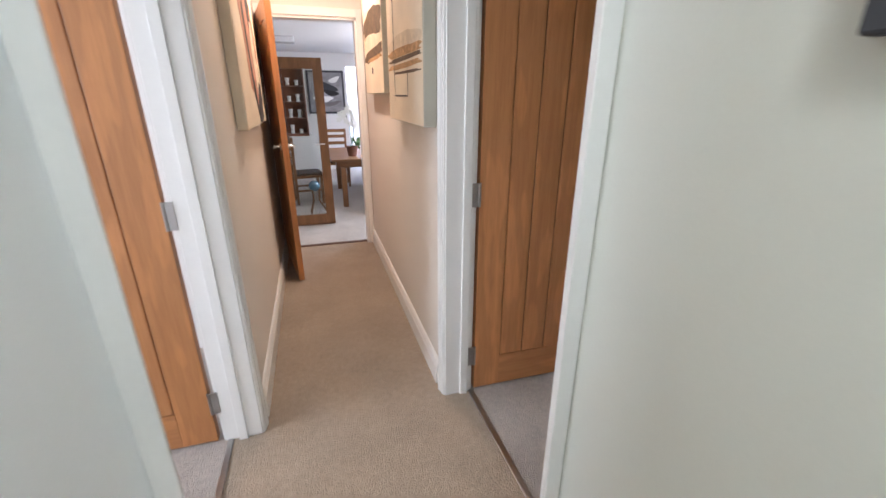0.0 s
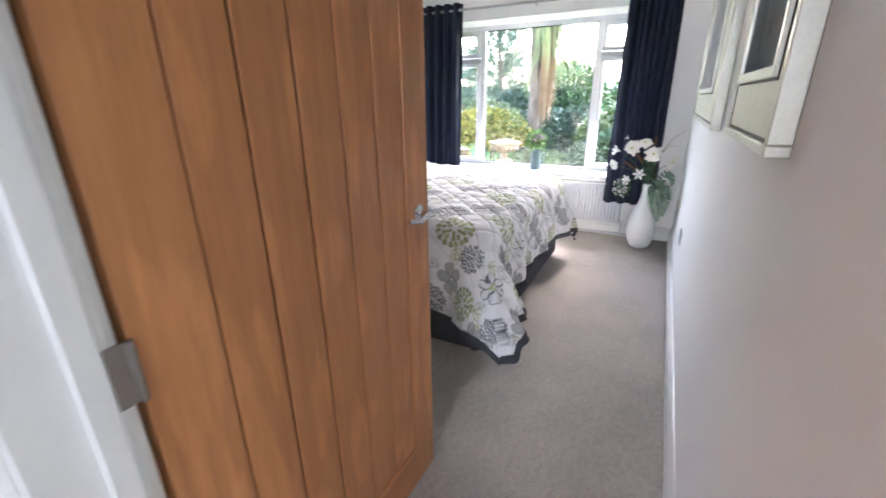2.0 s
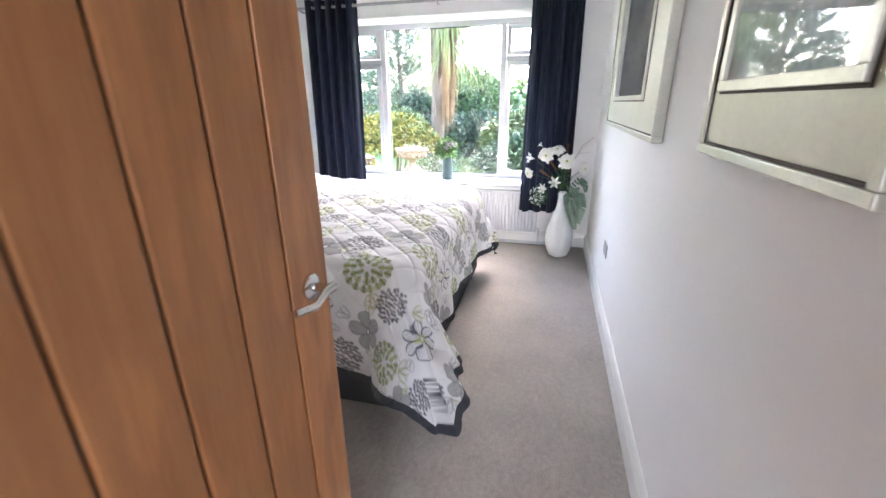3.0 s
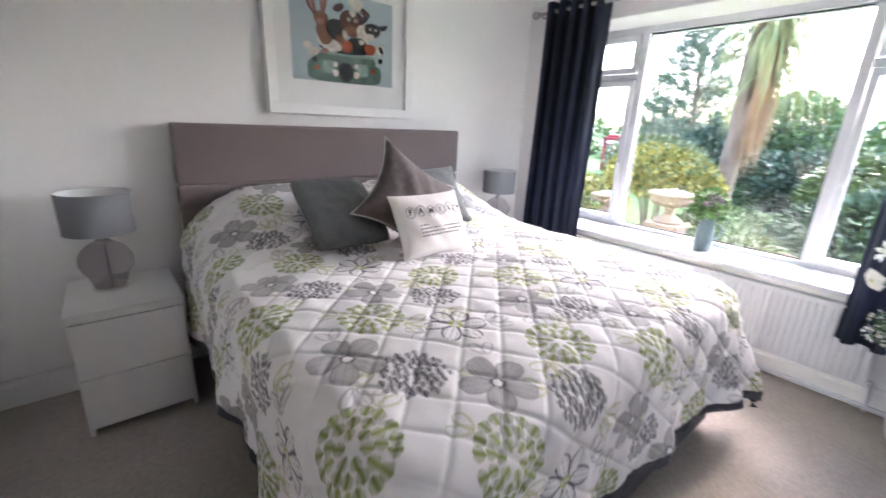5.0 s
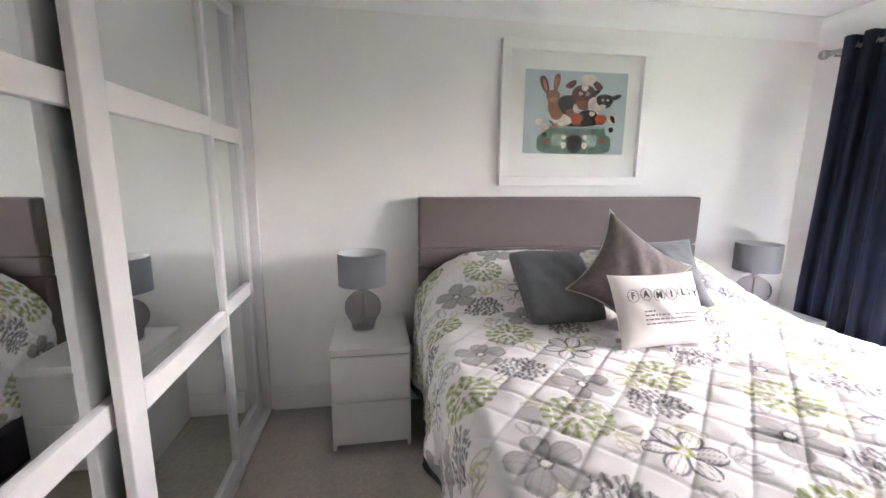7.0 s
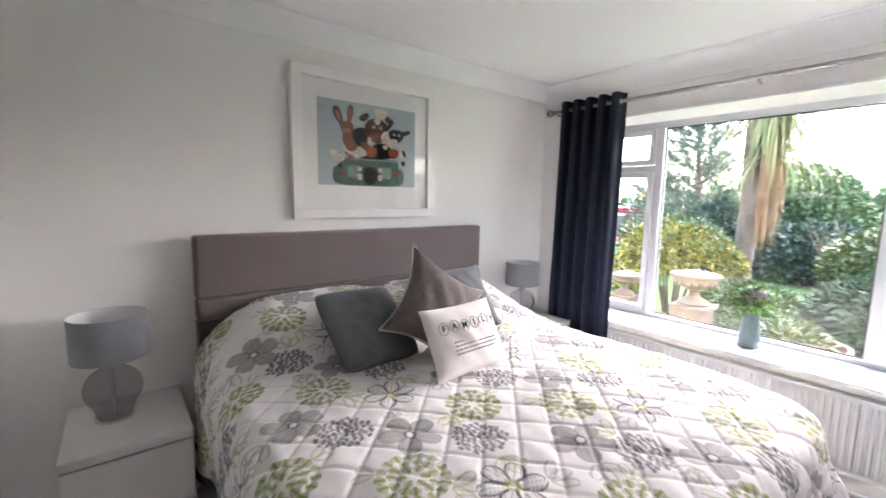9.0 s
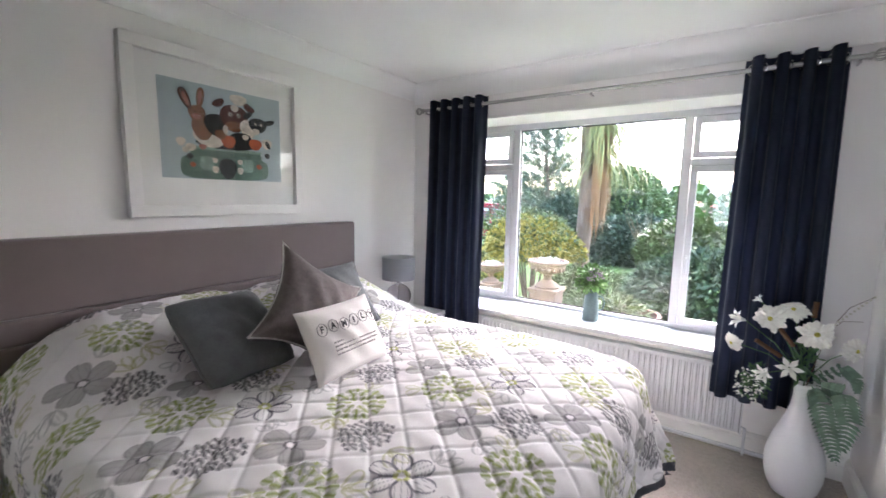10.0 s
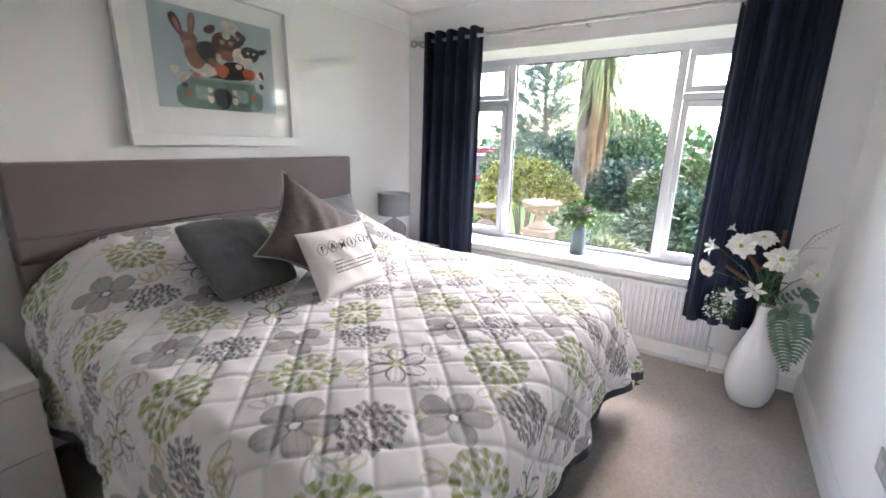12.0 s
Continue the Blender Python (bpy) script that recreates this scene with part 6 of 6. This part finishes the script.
tb = thing("dining_table", (1.1, 7.1, D), "honey oak dining table on pale carpet", "table")
tx0, tx1, ty0, ty1 = 0.47, 1.95, 6.38, 7.9
part("tabletop", boxes(((tx0, ty0, 0.475), (tx1, ty1, 0.51)), bevel=0.006), OAK_HONEY_X, tb)
part("apron", boxes(((tx0 + 0.07, ty0 + 0.07, 0.385), (tx1 - 0.07, ty1 - 0.07, 0.475))), OAK_HONEY_X, tb)
for x in (tx0 + 0.16, tx1 - 0.10):
    for y in (ty0 + 0.08, ty1 - 0.10):
        part("leg", boxes(((x - 0.038, y - 0.038, D + 0.002), (x + 0.038, y + 0.038, 0.385)), bevel=0.004), OAK_HONEY, tb)


def chair(m):
    c = thing("dining_chair", (0, 0, 0), "honey oak ladder-back dining chair with a dark seat", "chair", "dining chairs")
    for x in (-0.2, 0.2):
        part("back_post", boxes(((x - 0.018, -0.20, 0.0), (x + 0.018, -0.165, 1.0)), bevel=0.004), OAK_HONEY, c)
        part("front_leg", boxes(((x - 0.018, 0.17, 0.0), (x + 0.018, 0.205, 0.44)), bevel=0.004), OAK_HONEY, c)
        part("stretcher", boxes(((x - 0.01, -0.165, 0.2), (x + 0.01, 0.17, 0.23))), OAK_HONEY, c)
    for z in (0.60, 0.72, 0.84, 0.94):
        part("back_slat", boxes(((-0.182, -0.192, z), (0.182, -0.174, z + 0.055)), bevel=0.003), OAK_HONEY_X, c)
    part("seat_frame", boxes(((-0.21, -0.165, 0.40), (0.21, 0.21, 0.44)), bevel=0.004), OAK_HONEY_X, c)
    part("seat", boxes(((-0.20, -0.16, 0.44), (0.20, 0.21, 0.475)), bevel=0.012), INK, c)
    c.matrix_world = m
    return c


first = chair(pose(0.62, 8.12, D + 0.002, 0, 0, 180))
for m in (pose(0.10, 6.95, D + 0.002, 0, 0, -82), pose(1.15, 6.15, D + 0.002, 0, 0, 4), pose(1.35, 8.14, D + 0.002, 0, 0, 176)):
    copy_thing(first, m)

orc = thing("orchid", (0.80, 6.72, 0.51), "white orchid in a brown pot on the oak dining table", "plant")
bm = bmesh.new()
revolve(bm, [(0, 0.001), (0.062, 0.001), (0.085, 0.13), (0.092, 0.15), (0.082, 0.15), (0, 0.13)], (0.80, 6.72, 0.51), 24)
part("pot", bm, TERRA, orc, smooth=True)
bm = bmesh.new()
tube(bm, [(0.80, 6.72, 0.64), (0.78, 6.72, 0.95), (0.74, 6.72, 1.12), (0.66, 6.72, 1.14)], 0.004, 6)
tube(bm, [(0.80, 6.72, 0.64), (0.84, 6.70, 0.90), (0.80, 6.70, 1.18), (0.76, 6.70, 1.22)], 0.004, 6)
part("stem", bm, GREEN, orc)
rng_o = random.Random(4)
for x, z in ((0.66, 1.12), (0.70, 1.08), (0.64, 1.04), (0.72, 1.14), (0.79, 1.22), (0.76, 1.18), (0.81, 1.14), (0.84, 1.04), (0.80, 0.98), (0.86, 0.94), (0.74, 1.02), (0.83, 1.08), (0.88, 0.99)):
    bm = bmesh.new()
    for k in range(5):
        blob(bm, x + 0.022 * math.cos(k * 1.257), 6.70 + rng_o.uniform(-.03, .01), z + 0.022 * math.sin(k * 1.257), 0.024, 0.016, 1, k * 1.257, 8)
    part("bloom", bm, PETAL, orc, recalc=False)
sp = shell_points((0.80, 6.72, 0.68), (0.10, 0.08, 0.05), 14, 90, 2, -0.2, 0.1)
v, f = leaves(sp[0], sp[1], 0.14, 0.28, 90, 0.3)
raw_part("leaves", v, f, GREEN, orc)

dp = thing("framed_picture", (0.62, 9.99, 1.43), "grey abstract picture in a dark frame on the dining room wall", "picture")
part("frame", boxes(((0.24, 9.96, 1.0), (1.0, 9.998, 1.86)), bevel=0.004), DIVAN, dp)
part("print", boxes(((0.28, 9.955, 1.04), (0.96, 9.9595, 1.82))), mat("grey_print", (0.30, 0.29, 0.30), 0.6, vary=0.4, scale=5, bump=0), dp)
for k, (x, z, w, h, m) in enumerate(((0.62, 1.55, 0.25, 0.08, DIVAN), (0.72, 1.42, 0.16, 0.05, INK), (0.55, 1.3, 0.2, 0.06, MAT_CARD), (0.7, 1.2, 0.2, 0.04, INK_GREY), (0.8, 1.68, 0.12, 0.05, MAT_CARD))):
    bm = bmesh.new()
    blob(bm, x, 9.954 - 0.0003 * k, z, w, h, 1, 0.2 * k - 0.4, 20, 0.15)
    part("painted_shape", bm, m, dp, recalc=False)

cab = thing("display_cabinet", (-0.1, 9.7, D), "tall brown wooden cabinet with open shelves of glassware", "cabinet")
CH = mat("reddish_brown_wood", (0.20, 0.075, 0.045), 0.5, vary=0.2, scale=6)
part("carcass", boxes(((-0.45, 9.55, 0.62), (-0.42, 9.95, 1.88)), ((0.16, 9.55, 0.62), (0.19, 9.95, 1.88)), ((-0.42, 9.93, 0.62), (0.16, 9.95, 1.88)), ((-0.45, 9.53, 1.88), (0.19, 9.95, 1.93)), ((-0.45, 9.53, 0.58), (0.19, 9.95, 0.62)), bevel=0.003), CH, cab)
for z in (0.92, 1.23, 1.54):
    part("shelf", boxes(((-0.42, 9.57, z), (0.16, 9.93, z + 0.02))), CH, cab)
part("base", boxes(((-0.5, 9.48, D + 0.002), (0.24, 9.95, 0.58)), bevel=0.005), WHITE_LAM, cab)
rng_c = random.Random(2)
for z in (0.62, 0.94, 1.25, 1.56):
    for k in range(3):
        bm = bmesh.new()
        h = rng_c.uniform(0.08, 0.18)
        revolve(bm, [(0, 0), (0.04, 0), (0.03, h * 0.4), (0.045, h), (0, h * 0.9)], (-0.3 + 0.17 * k, 9.72, z + 0.001), 12)
        part("glassware", bm, CERAMIC, cab, smooth=True)
ball = thing("glass_ball", (0.24, 6.2, D), "blue glass ball in a wire stand on the pale carpet", "ornament")
bm = bmesh.new()
bmesh.ops.create_uvsphere(bm, u_segments=24, v_segments=16, radius=0.075)
bmesh.ops.translate(bm, vec=(0.20, 6.15, 0.20), verts=bm.verts)
part("sphere", bm, mat("blue_glass", (0.10, 0.22, 0.32), 0.1, coat=0.5), ball, smooth=True)
bm = bmesh.new()
for a in (0, 2.1, 4.2):
    tube(bm, [(0.20 + 0.16 * math.cos(a), 6.15 + 0.16 * math.sin(a), D + 0.002), (0.20 + 0.05 * math.cos(a), 6.15 + 0.05 * math.sin(a), 0.0), (0.20 + 0.06 * math.cos(a), 6.15 + 0.06 * math.sin(a), 0.16)], 0.012, 8)
part("stand", bm, OAK_HONEY, ball, smooth=True)
cl = thing("ceiling_light", (0.0, 7.6, 2.2), "flat white ceiling light in the dining room", "lamp")
part("body", boxes(((-0.35, 7.45, 2.12), (0.13, 7.75, 2.199)), bevel=0.02), UPVC, cl)
